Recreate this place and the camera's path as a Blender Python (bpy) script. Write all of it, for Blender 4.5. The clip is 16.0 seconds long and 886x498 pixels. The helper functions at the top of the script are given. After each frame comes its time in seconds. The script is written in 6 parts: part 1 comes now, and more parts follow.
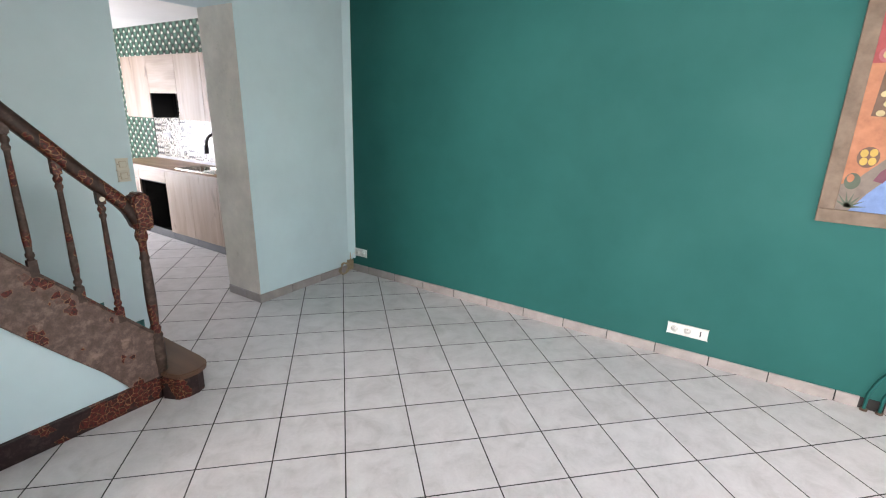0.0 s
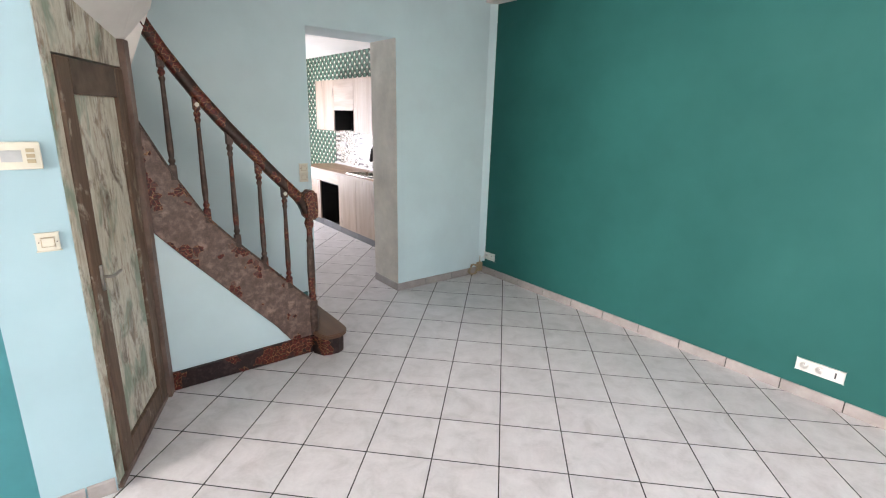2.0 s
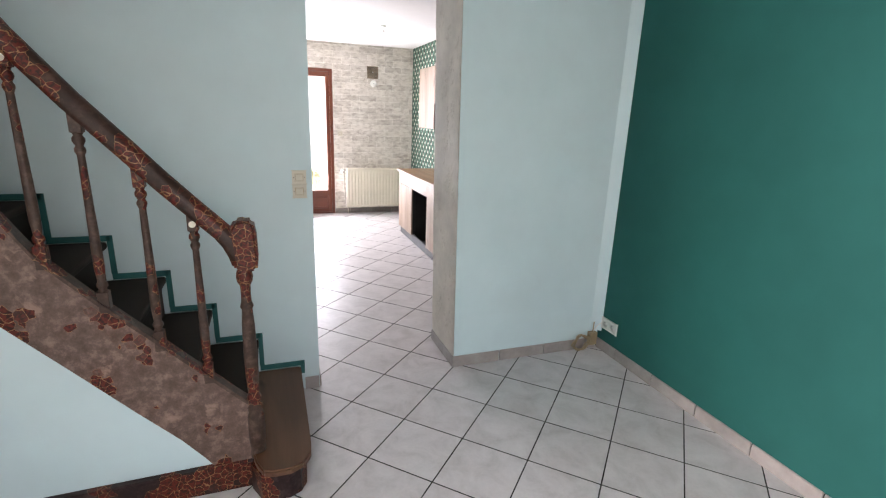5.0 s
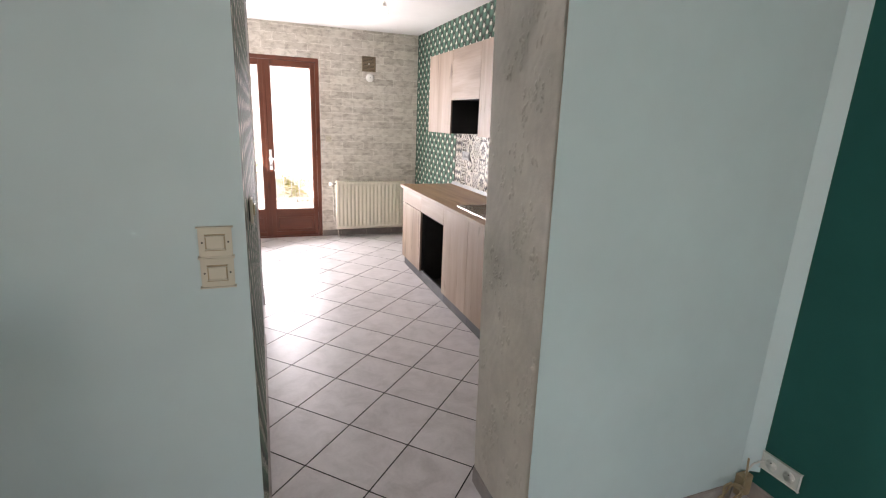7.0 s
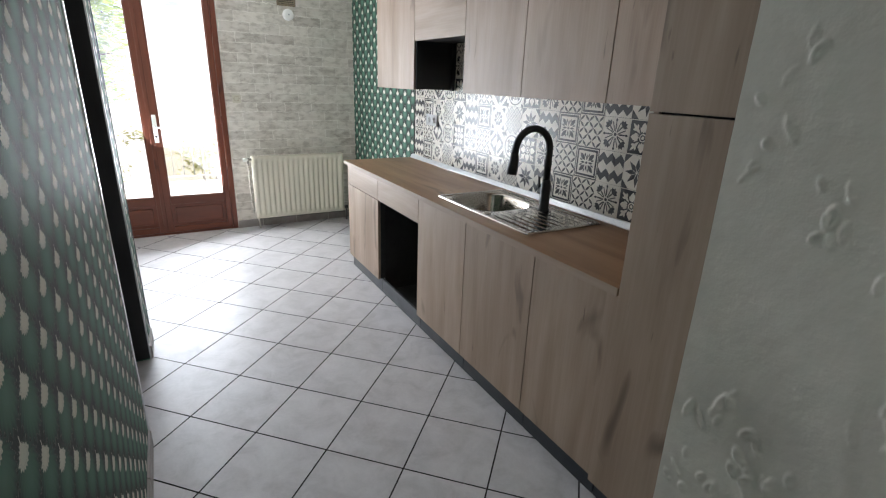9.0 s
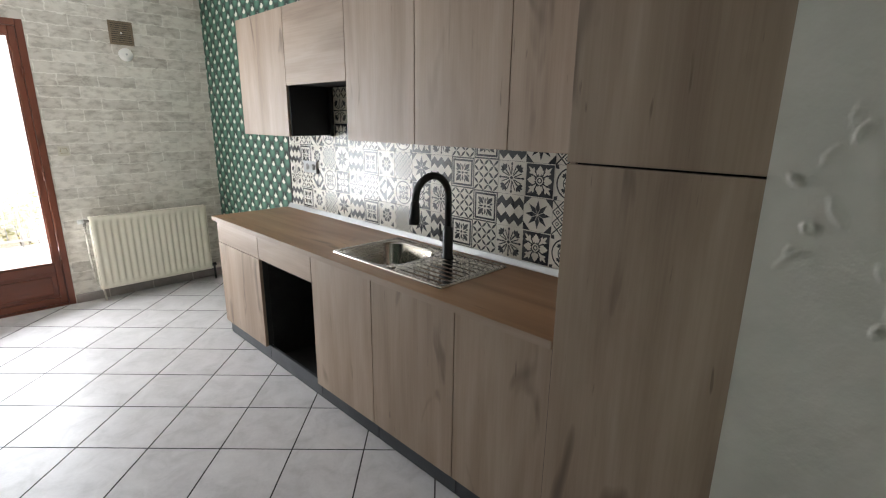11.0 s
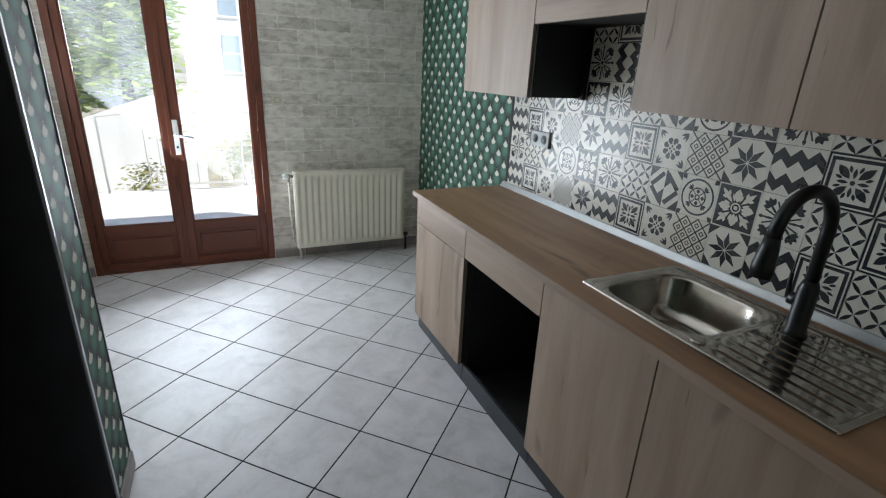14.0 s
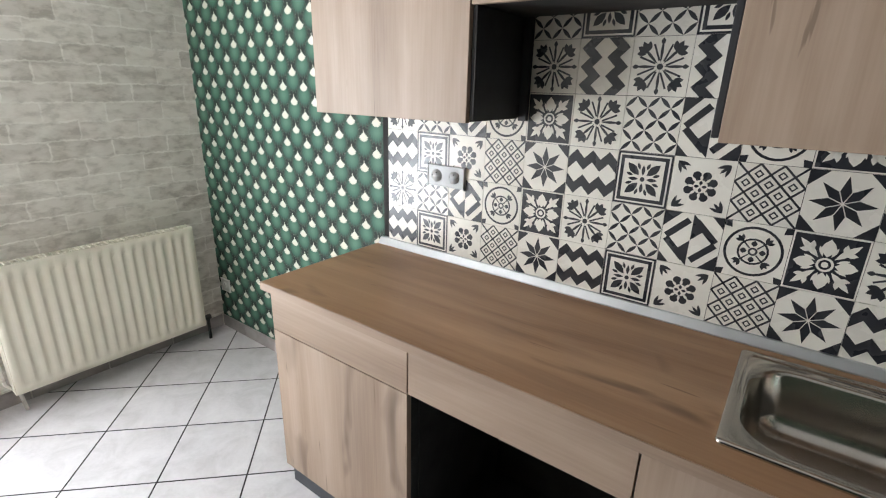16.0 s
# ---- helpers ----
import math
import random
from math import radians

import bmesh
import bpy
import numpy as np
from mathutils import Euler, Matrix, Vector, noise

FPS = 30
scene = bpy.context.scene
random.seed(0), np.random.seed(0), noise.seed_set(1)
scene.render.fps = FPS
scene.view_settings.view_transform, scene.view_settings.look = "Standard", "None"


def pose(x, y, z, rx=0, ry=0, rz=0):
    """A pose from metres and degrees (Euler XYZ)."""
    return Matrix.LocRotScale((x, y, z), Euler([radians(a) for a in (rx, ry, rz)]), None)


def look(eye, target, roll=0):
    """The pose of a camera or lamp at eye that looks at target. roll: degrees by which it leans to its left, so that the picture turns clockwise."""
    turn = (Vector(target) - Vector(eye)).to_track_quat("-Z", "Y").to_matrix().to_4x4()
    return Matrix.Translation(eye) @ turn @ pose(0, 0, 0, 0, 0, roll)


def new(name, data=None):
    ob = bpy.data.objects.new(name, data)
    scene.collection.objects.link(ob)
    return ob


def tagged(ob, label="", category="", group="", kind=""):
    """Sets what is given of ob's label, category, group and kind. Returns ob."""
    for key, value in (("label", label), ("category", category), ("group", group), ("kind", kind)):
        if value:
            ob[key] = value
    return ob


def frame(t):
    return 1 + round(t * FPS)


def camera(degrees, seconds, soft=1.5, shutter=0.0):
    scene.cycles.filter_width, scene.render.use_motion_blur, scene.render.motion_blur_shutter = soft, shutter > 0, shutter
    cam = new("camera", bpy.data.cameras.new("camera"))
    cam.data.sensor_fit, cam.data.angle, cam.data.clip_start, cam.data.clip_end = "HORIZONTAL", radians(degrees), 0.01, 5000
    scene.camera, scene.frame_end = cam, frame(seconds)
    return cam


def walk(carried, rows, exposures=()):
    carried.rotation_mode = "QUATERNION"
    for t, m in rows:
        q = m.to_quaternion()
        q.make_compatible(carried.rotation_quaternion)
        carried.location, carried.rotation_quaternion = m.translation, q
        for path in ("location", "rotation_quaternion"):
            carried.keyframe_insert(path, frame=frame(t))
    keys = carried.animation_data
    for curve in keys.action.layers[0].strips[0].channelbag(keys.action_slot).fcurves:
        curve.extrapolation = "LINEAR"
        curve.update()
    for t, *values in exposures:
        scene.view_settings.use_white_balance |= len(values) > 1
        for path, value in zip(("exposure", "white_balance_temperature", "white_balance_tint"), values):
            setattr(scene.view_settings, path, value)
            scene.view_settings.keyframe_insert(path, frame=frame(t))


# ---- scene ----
cam = camera(85.2, 16.0, soft=1.15)
PATH = [
    (0, (0.078, -0.163, 1.615), (-0.968, 1.446, 1.053), 1.7),
    (0.5, (0.239, -0.204, 1.609), (-1.009, 1.252, 1.044), 1.5),
    (1, (0.389, -0.259, 1.636), (-0.974, 1.093, 1.078), 1.6),
    (1.5, (0.469, -0.268, 1.663), (-1.003, 0.969, 1.112), 1.7),
    (2, (0.501, -0.25, 1.662), (-1.012, 0.944, 1.127), 1.7),
    (2.5, (0.395, -0.145, 1.629), (-1.118, 1.053, 1.105), 1.8),
    (3, (0.208, 0.104, 1.608), (-1.304, 1.305, 1.086), 1.8),
    (3.2, (0.14, 0.204, 1.62), (-1.371, 1.405, 1.1), 1.7),
    (5.3, (-0.85, 1.22, 1.554), (-2.684, 1.808, 1.015), 2.3),
    (5.5, (-1.001, 1.276, 1.554), (-2.841, 1.843, 1.014), 2.4),
    (6, (-1.336, 1.357, 1.55), (-3.18, 1.915, 1.012), 2.3),
    (6.5, (-1.719, 1.347, 1.542), (-3.557, 1.927, 1.01), 2.3),
    (7, (-2.067, 1.361, 1.509), (-3.872, 2.05, 0.994), 2.3),
    (7.5, (-2.417, 1.43, 1.498), (-4.18, 2.222, 0.983), 2.1),
    (8, (-2.736, 1.475, 1.457), (-4.465, 2.322, 0.917), 2.2),
    (8.5, (-3.064, 1.514, 1.466), (-4.77, 2.387, 0.892), 2.2),
    (9, (-3.313, 1.535, 1.45), (-4.948, 2.482, 0.794), 2.1),
    (9.5, (-3.489, 1.55, 1.471), (-5.023, 2.644, 0.8), 1.8),
    (9.7, (-3.514, 1.55, 1.474), (-4.993, 2.719, 0.807), 1.6),
    (11.8, (-3.569, 1.516, 1.561), (-4.916, 2.929, 1.127), 1.5),
    (12, (-3.602, 1.551, 1.578), (-4.989, 2.935, 1.177), 1.6),
    (12.5, (-3.725, 1.615, 1.543), (-5.223, 2.888, 1.172), 2.0),
    (13, (-3.956, 1.669, 1.459), (-5.581, 2.723, 0.96), 2.5),
    (13.5, (-4.17, 1.709, 1.479), (-5.862, 2.553, 0.83), 2.6),
    (14, (-4.439, 1.766, 1.486), (-6.142, 2.557, 0.795), 2.7),
    (14.5, (-4.718, 1.803, 1.497), (-6.4, 2.641, 0.813), 2.7),
    (15, (-5.025, 1.798, 1.485), (-6.609, 2.83, 0.831), 2.4),
    (15.5, (-5.274, 1.832, 1.478), (-6.658, 3.127, 0.84), 1.8),
    (16, (-5.547, 1.871, 1.488), (-6.663, 3.403, 0.849), 1.5),
]
EXPOSURES = [
    (0.0, 1.90, 7000, 22), (1.0, 2.00, 7150, 22), (3.0, 2.00, 7150, 25), (5.5, 1.95, 7200, 25), (6.5, 1.75, 7500, 26), (7.5, 1.20, 7800, 26), (8.5, 1.15, 7600, 19),
    (9.0, 1.08, 6750, 13), (9.7, 0.98, 6650, 12), (11.8, 1.18, 7300, 14), (12.5, 0.98, 6750, 11), (13.0, 0.63, 6400, 9), (14.0, 0.48, 6450, 9),
    (15.0, 0.48, 6650, 9), (15.5, 0.74, 7050, 12), (16.0, 1.34, 6950, 14),
]
walk(cam, [(t, look(eye, target, roll)) for t, eye, target, roll in PATH], EXPOSURES)

# ---- light ----
world = bpy.data.worlds.new("sky")
scene.world = world
world.use_nodes = True
wn = world.node_tree.nodes
sky = wn.new("ShaderNodeTexSky")
sky.sky_type = "NISHITA"
sky.sun_disc = False
sky.sun_elevation = radians(52)
sky.sun_rotation = radians(35)
wn["Background"].inputs["Strength"].default_value = 0.15
world.node_tree.links.new(sky.outputs[0], wn["Background"].inputs["Color"])

sun = new("sun", bpy.data.lights.new("sun", "SUN"))
sun.data.energy, sun.data.angle, sun.data.color = 5.0, radians(0.6), (1.0, 0.95, 0.88)
sun.matrix_world = look((0, 0, 0), (-0.38, -0.55, -0.80))


def window_light(name, eye, target, w, h, power, color):
    ob = new(name, bpy.data.lights.new(name, "AREA"))
    ob.data.shape, ob.data.size, ob.data.size_y = "RECTANGLE", w, h
    ob.data.energy, ob.data.color = power, color
    ob.matrix_world = look(eye, target)
    return ob


window_light("skylight_terrace_door", (-8.52, 1.46, 1.25), (-4.2, 3.1, 3.3), 1.0, 1.75, 62, (0.80, 0.90, 1.0))
window_light("skylight_living_window", (-0.55, -7.12, 1.35), (0.1, 0.6, 0.2), 2.3, 2.0, 225, (1.0, 0.985, 0.97))
# fill lamp at an unseen side window, added to brighten the west side
window_light("fill_living_side_window", (1.87, 1.9, 1.4), (-2.6, 1.9, 0.6), 1.5, 1.5, 10, (1.0, 0.985, 0.97))


# ---- materials ----
def nodes_of(name):
    m = bpy.data.materials.new(name)
    m.use_nodes = True
    nt = m.node_tree
    return m, nt, nt.nodes["Principled BSDF"]


def lnk(nt, a, b):
    nt.links.new(a, b)


def math_node(nt, op, a, b=None, c=None):
    n = nt.nodes.new("ShaderNodeMath")
    n.operation = op
    for i, v in enumerate((a, b, c)):
        if v is None:
            continue
        if isinstance(v, (int, float)):
            n.inputs[i].default_value = v
        else:
            lnk(nt, v, n.inputs[i])
    return n.outputs[0]


def mix_col(nt, fac, a, b, mode="MIX"):
    n = nt.nodes.new("ShaderNodeMix")
    n.data_type, n.blend_type = "RGBA", mode
    for i, v in ((0, fac), (6, a), (7, b)):
        if isinstance(v, (int, float)):
            n.inputs[i].default_value = v
        elif isinstance(v, tuple):
            n.inputs[i].default_value = (*v, 1)
        else:
            lnk(nt, v, n.inputs[i])
    return n.outputs[2]


def coords(nt, scale=(1, 1, 1), rot=(0, 0, 0), shift=True):
    tc = nt.nodes.new("ShaderNodeTexCoord")
    mp = nt.nodes.new("ShaderNodeMapping")
    mp.inputs["Scale"].default_value = scale
    mp.inputs["Rotation"].default_value = rot
    lnk(nt, tc.outputs["Object"], mp.inputs["Vector"])
    if shift:
        oi = nt.nodes.new("ShaderNodeObjectInfo")
        v = nt.nodes.new("ShaderNodeCombineXYZ")
        for i, k in enumerate((17.0, 31.0, 23.0)):
            lnk(nt, math_node(nt, "MULTIPLY", oi.outputs["Random"], k), v.inputs[i])
        lnk(nt, v.outputs[0], mp.inputs["Location"])
    return mp.outputs[0]


def noise_tex(nt, vec, scale, detail=4.0, rough=0.6, dist=0.0):
    n = nt.nodes.new("ShaderNodeTexNoise")
    n.inputs["Scale"].default_value, n.inputs["Detail"].default_value = scale, detail
    n.inputs["Roughness"].default_value, n.inputs["Distortion"].default_value = rough, dist
    lnk(nt, vec, n.inputs["Vector"])
    return n.outputs["Fac"]


def ramp(nt, fac, stops):
    r = nt.nodes.new("ShaderNodeValToRGB")
    e = r.color_ramp.elements
    while len(e) < len(stops):
        e.new(0.5)
    for i, (p, c) in enumerate(stops):
        e[i].position = p
        e[i].color = (*c, 1) if isinstance(c, tuple) else (c, c, c, 1)
    lnk(nt, fac, r.inputs[0])
    return r.outputs[0]


def bump(nt, bsdf, height, strength, distance=0.01):
    b = nt.nodes.new("ShaderNodeBump")
    b.inputs["Strength"].default_value, b.inputs["Distance"].default_value = strength, distance
    lnk(nt, height, b.inputs["Height"])
    lnk(nt, b.outputs[0], bsdf.inputs["Normal"])


def plain(name, color, rough=0.5, metal=0.0, var=0.12, scale=6.0, fine=60.0, bumpy=0.1, shift=True):
    """A surface of one colour with stains at a large and a fine scale."""
    m, nt, b = nodes_of(name)
    vec = coords(nt, shift=shift)
    big, small = noise_tex(nt, vec, scale), noise_tex(nt, vec, fine, 3.0)
    dark = tuple(c * (1 - 2 * var) for c in color)
    lite = tuple(min(1, c * (1 + var)) for c in color)
    c1 = ramp(nt, big, ((0.3, dark), (0.7, lite)))
    c2 = mix_col(nt, 0.5 * var, c1, ramp(nt, small, ((0.35, dark), (0.65, lite))))
    lnk(nt, c2, b.inputs["Base Color"])
    r = ramp(nt, big, ((0.3, min(1, rough * 1.12)), (0.7, rough * 0.88)))
    lnk(nt, r, b.inputs["Roughness"])
    b.inputs["Metallic"].default_value = metal
    if bumpy:
        bump(nt, b, small, bumpy, 0.004)
    return m


def wood(name, dark, mid, lite, axis, rough=0.5, stretch=7.0, knots=True, calm=0.42):
    """Grain drawn out along one axis, with broad bands and a few dark knots."""
    m, nt, b = nodes_of(name)
    s = [stretch] * 3
    s[axis] = 1.0
    vec = coords(nt, tuple(s))
    grain = noise_tex(nt, vec, 1.15, 4.0, 0.55, 0.5)
    fs = [95.0] * 3
    fs[axis] = 2.5
    fine = noise_tex(nt, coords(nt, tuple(fs)), 1.4, 3.0)
    bs = [5.0] * 3
    bs[axis] = 0.5
    band = noise_tex(nt, coords(nt, tuple(bs)), 1.7, 2.0)
    low = tuple(a + (b_ - a) * calm for a, b_ in zip(dark, mid))
    high = tuple(a + (b_ - a) * calm for a, b_ in zip(lite, mid))
    col = ramp(nt, grain, ((0.28, low), (0.47, mid), (0.68, high)))
    col = mix_col(nt, 0.34, col, ramp(nt, band, ((0.36, low), (0.64, high))))
    col = mix_col(nt, 0.07, col, ramp(nt, fine, ((0.4, dark), (0.6, lite))))
    if knots:
        ks = [7.0] * 3
        ks[axis] = 2.2
        kn = noise_tex(nt, coords(nt, tuple(ks)), 1.0, 2.0, 0.5, 0.8)
        col = mix_col(nt, math_node(nt, "MULTIPLY", ramp(nt, kn, ((0.64, 0.0), (0.75, 1.0))), 0.7), col, tuple(c * 0.6 for c in dark))
        # thin dark checks
        cs = [60.0] * 3
        cs[axis] = 5.0
        ck = noise_tex(nt, coords(nt, tuple(cs)), 1.0, 2.0, 0.5, 0.3)
        col = mix_col(nt, math_node(nt, "MULTIPLY", ramp(nt, ck, ((0.70, 0.0), (0.76, 1.0))), 0.55), col, tuple(c * 0.6 for c in dark))
    lnk(nt, col, b.inputs["Base Color"])
    b.inputs["Roughness"].default_value = rough
    bump(nt, b, fine, 0.12, 0.002)
    return m


def uv_of(nt, u_axis, v_axis):
    tc = nt.nodes.new("ShaderNodeTexCoord")
    sp = nt.nodes.new("ShaderNodeSeparateXYZ")
    lnk(nt, tc.outputs["Object"], sp.inputs[0])
    return sp.outputs[u_axis], sp.outputs[v_axis]


def scallop_paper(name):
    """Green wallpaper: staggered shaded shells, each with a cream crown and a beaded edge."""
    m, nt, b = nodes_of(name)
    u, v = uv_of(nt, "X", "Z")
    W, H = 0.146, 0.125
    shade = crown = None
    for k in (0, 1):
        fu = math_node(nt, "SUBTRACT", math_node(nt, "FRACT", math_node(nt, "ADD", math_node(nt, "DIVIDE", u, W), 0.5 * k + 200)), 0.5)
        fv = math_node(nt, "SUBTRACT", math_node(nt, "FRACT", math_node(nt, "ADD", math_node(nt, "DIVIDE", v, H), 0.5 * k + 200)), 0.5)
        # shell: widest under its crown, narrowing downwards
        du = math_node(nt, "MULTIPLY", fu, 1.0)
        dv = math_node(nt, "ADD", fv, 0.02)
        d = math_node(nt, "SQRT", math_node(nt, "ADD", math_node(nt, "MULTIPLY", du, math_node(nt, "MULTIPLY", du, 4.6)), math_node(nt, "MULTIPLY", dv, math_node(nt, "MULTIPLY", dv, 3.3))))
        s = math_node(nt, "SUBTRACT", 1.0, d)
        # fan ribs spreading from the crown, deepest towards the rim
        fan = math_node(nt, "ARCTAN2", fu, math_node(nt, "MULTIPLY", math_node(nt, "SUBTRACT", fv, 0.27), 0.85))
        ribs = math_node(nt, "MULTIPLY", math_node(nt, "SINE", math_node(nt, "MULTIPLY", fan, 30.0)), math_node(nt, "MULTIPLY", math_node(nt, "MULTIPLY", d, d), 0.13))
        s = math_node(nt, "ADD", s, ribs)
        shade = s if shade is None else math_node(nt, "MAXIMUM", shade, s)
        # crown: drop with a ragged lower rim
        cv = math_node(nt, "SUBTRACT", fv, 0.27)
        ang = math_node(nt, "ARCTAN2", fu, math_node(nt, "MULTIPLY", cv, 0.85))
        up = math_node(nt, "MINIMUM", math_node(nt, "MAXIMUM", math_node(nt, "DIVIDE", cv, 0.17), 0.0), 0.97)
        low = math_node(nt, "MULTIPLY", math_node(nt, "MINIMUM", cv, 0.0), 1.15)
        rag = math_node(nt, "MULTIPLY", math_node(nt, "SINE", math_node(nt, "MULTIPLY", ang, 15.0)), 0.016)
        wide = math_node(nt, "SQRT", math_node(nt, "ADD", math_node(nt, "MULTIPLY", fu, fu), math_node(nt, "MULTIPLY", low, low)))
        cd = math_node(nt, "DIVIDE", math_node(nt, "ADD", wide, rag), math_node(nt, "POWER", math_node(nt, "SUBTRACT", 1.0, up), 1.15))
        c = ramp(nt, cd, ((0.158, 1.0), (0.178, 0.0)))
        rim = math_node(nt, "MULTIPLY", ramp(nt, cd, ((0.112, 0.0), (0.130, 1.0), (0.145, 0.0))), 0.25)
        c = math_node(nt, "SUBTRACT", c, rim)
        crown = c if crown is None else math_node(nt, "MAXIMUM", crown, c)
    green = ramp(nt, shade, ((0.24, (0.006, 0.014, 0.010)), (0.34, (0.016, 0.050, 0.034)), (0.54, (0.040, 0.125, 0.085)), (0.86, (0.075, 0.190, 0.132))))
    beads = math_node(nt, "MULTIPLY", ramp(nt, shade, ((0.27, 0.0), (0.30, 1.0), (0.33, 0.0))), ramp(nt, math_node(nt, "SINE", math_node(nt, "MULTIPLY", math_node(nt, "ADD", u, v), 700.0)), ((0.45, 0.0), (0.6, 0.5))))
    col = mix_col(nt, beads, green, (0.42, 0.42, 0.34))
    col = mix_col(nt, crown, col, (0.70, 0.68, 0.58))
    vec = coords(nt, shift=False)
    worn = noise_tex(nt, vec, 9.0)
    col = mix_col(nt, 0.06, col, ramp(nt, worn, ((0.3, (0.02, 0.03, 0.025)), (0.7, (0.3, 0.32, 0.28)))))
    lnk(nt, col, b.inputs["Base Color"])
    b.inputs["Roughness"].default_value = 0.62
    b.inputs["Specular IOR Level"].default_value = 0.3
    bump(nt, b, math_node(nt, "ADD", shade, crown), 0.35, 0.003)
    return m


def brick_paper(name):
    """Pale printed wall of thin stone bricks."""
    m, nt, b = nodes_of(name)
    tc = nt.nodes.new("ShaderNodeTexCoord")
    sp = nt.nodes.new("ShaderNodeSeparateXYZ")
    cb = nt.nodes.new("ShaderNodeCombineXYZ")
    lnk(nt, tc.outputs["Object"], sp.inputs[0])
    lnk(nt, math_node(nt, "ADD", sp.outputs["Y"], sp.outputs["X"]), cb.inputs[0])
    lnk(nt, sp.outputs["Z"], cb.inputs[1])
    vec = coords(nt, shift=False)
    wob = noise_tex(nt, vec, 20.0, 4.0, 0.65)
    add = nt.nodes.new("ShaderNodeVectorMath")
    add.operation = "ADD"
    sc = nt.nodes.new("ShaderNodeCombineXYZ")
    w = math_node(nt, "MULTIPLY", math_node(nt, "SUBTRACT", wob, 0.5), 0.035)
    lnk(nt, w, sc.inputs[0])
    lnk(nt, w, sc.inputs[1])
    lnk(nt, cb.outputs[0], add.inputs[0])
    lnk(nt, sc.outputs[0], add.inputs[1])
    br = nt.nodes.new("ShaderNodeTexBrick")
    br.inputs["Scale"].default_value = 1.0
    br.inputs["Brick Width"].default_value = 0.26
    br.inputs["Row Height"].default_value = 0.086
    br.inputs["Mortar Size"].default_value = 0.006
    br.inputs["Mortar Smooth"].default_value = 0.7
    br.inputs["Color1"].default_value = (0.74, 0.69, 0.62, 1)
    br.inputs["Color2"].default_value = (0.47, 0.425, 0.37, 1)
    br.inputs["Mortar"].default_value = (0.80, 0.765, 0.705, 1)
    lnk(nt, add.outputs[0], br.inputs["Vector"])
    streak = noise_tex(nt, coords(nt, (8, 8, 17), shift=False), 1.5, 5.0, 0.62, 0.3)
    patch = noise_tex(nt, coords(nt, (6, 6, 12), (0.3, 0.2, 0), False), 1.3, 3.0)
    # joints show only here and there
    soft = mix_col(nt, ramp(nt, patch, ((0.52, 0.0), (0.68, 0.6))), br.outputs["Color"], (0.76, 0.72, 0.655))
    col = mix_col(nt, 0.34, soft, ramp(nt, streak, ((0.38, (0.33, 0.29, 0.245)), (0.47, (0.66, 0.61, 0.55)), (0.58, (0.88, 0.84, 0.78)))))
    lnk(nt, col, b.inputs["Base Color"])
    b.inputs["Roughness"].default_value = 0.75
    bump(nt, b, math_node(nt, "ADD", streak, math_node(nt, "MULTIPLY", br.outputs["Fac"], -0.5)), 0.25, 0.004)
    return m


def floor_tile(name):
    m, nt, b = nodes_of(name)
    vec = coords(nt)
    cloud = noise_tex(nt, vec, 7.0, 6.0, 0.65, 0.6)
    fine = noise_tex(nt, vec, 70.0, 3.0)
    oi = nt.nodes.new("ShaderNodeObjectInfo")
    col = ramp(nt, cloud, ((0.28, (0.47, 0.445, 0.45)), (0.50, (0.615, 0.585, 0.595)), (0.68, (0.70, 0.67, 0.68))))
    col = mix_col(nt, 0.15, col, ramp(nt, fine, ((0.35, (0.48, 0.47, 0.46)), (0.65, (0.68, 0.67, 0.66)))))
    col = mix_col(nt, 0.10, col, ramp(nt, oi.outputs["Random"], ((0.0, (0.50, 0.49, 0.48)), (1.0, (0.70, 0.69, 0.68)))))
    lnk(nt, col, b.inputs["Base Color"])
    lnk(nt, ramp(nt, cloud, ((0.3, 0.36), (0.7, 0.46))), b.inputs["Roughness"])
    b.inputs["Specular IOR Level"].default_value = 0.32
    bump(nt, b, cloud, 0.08, 0.003)
    return m


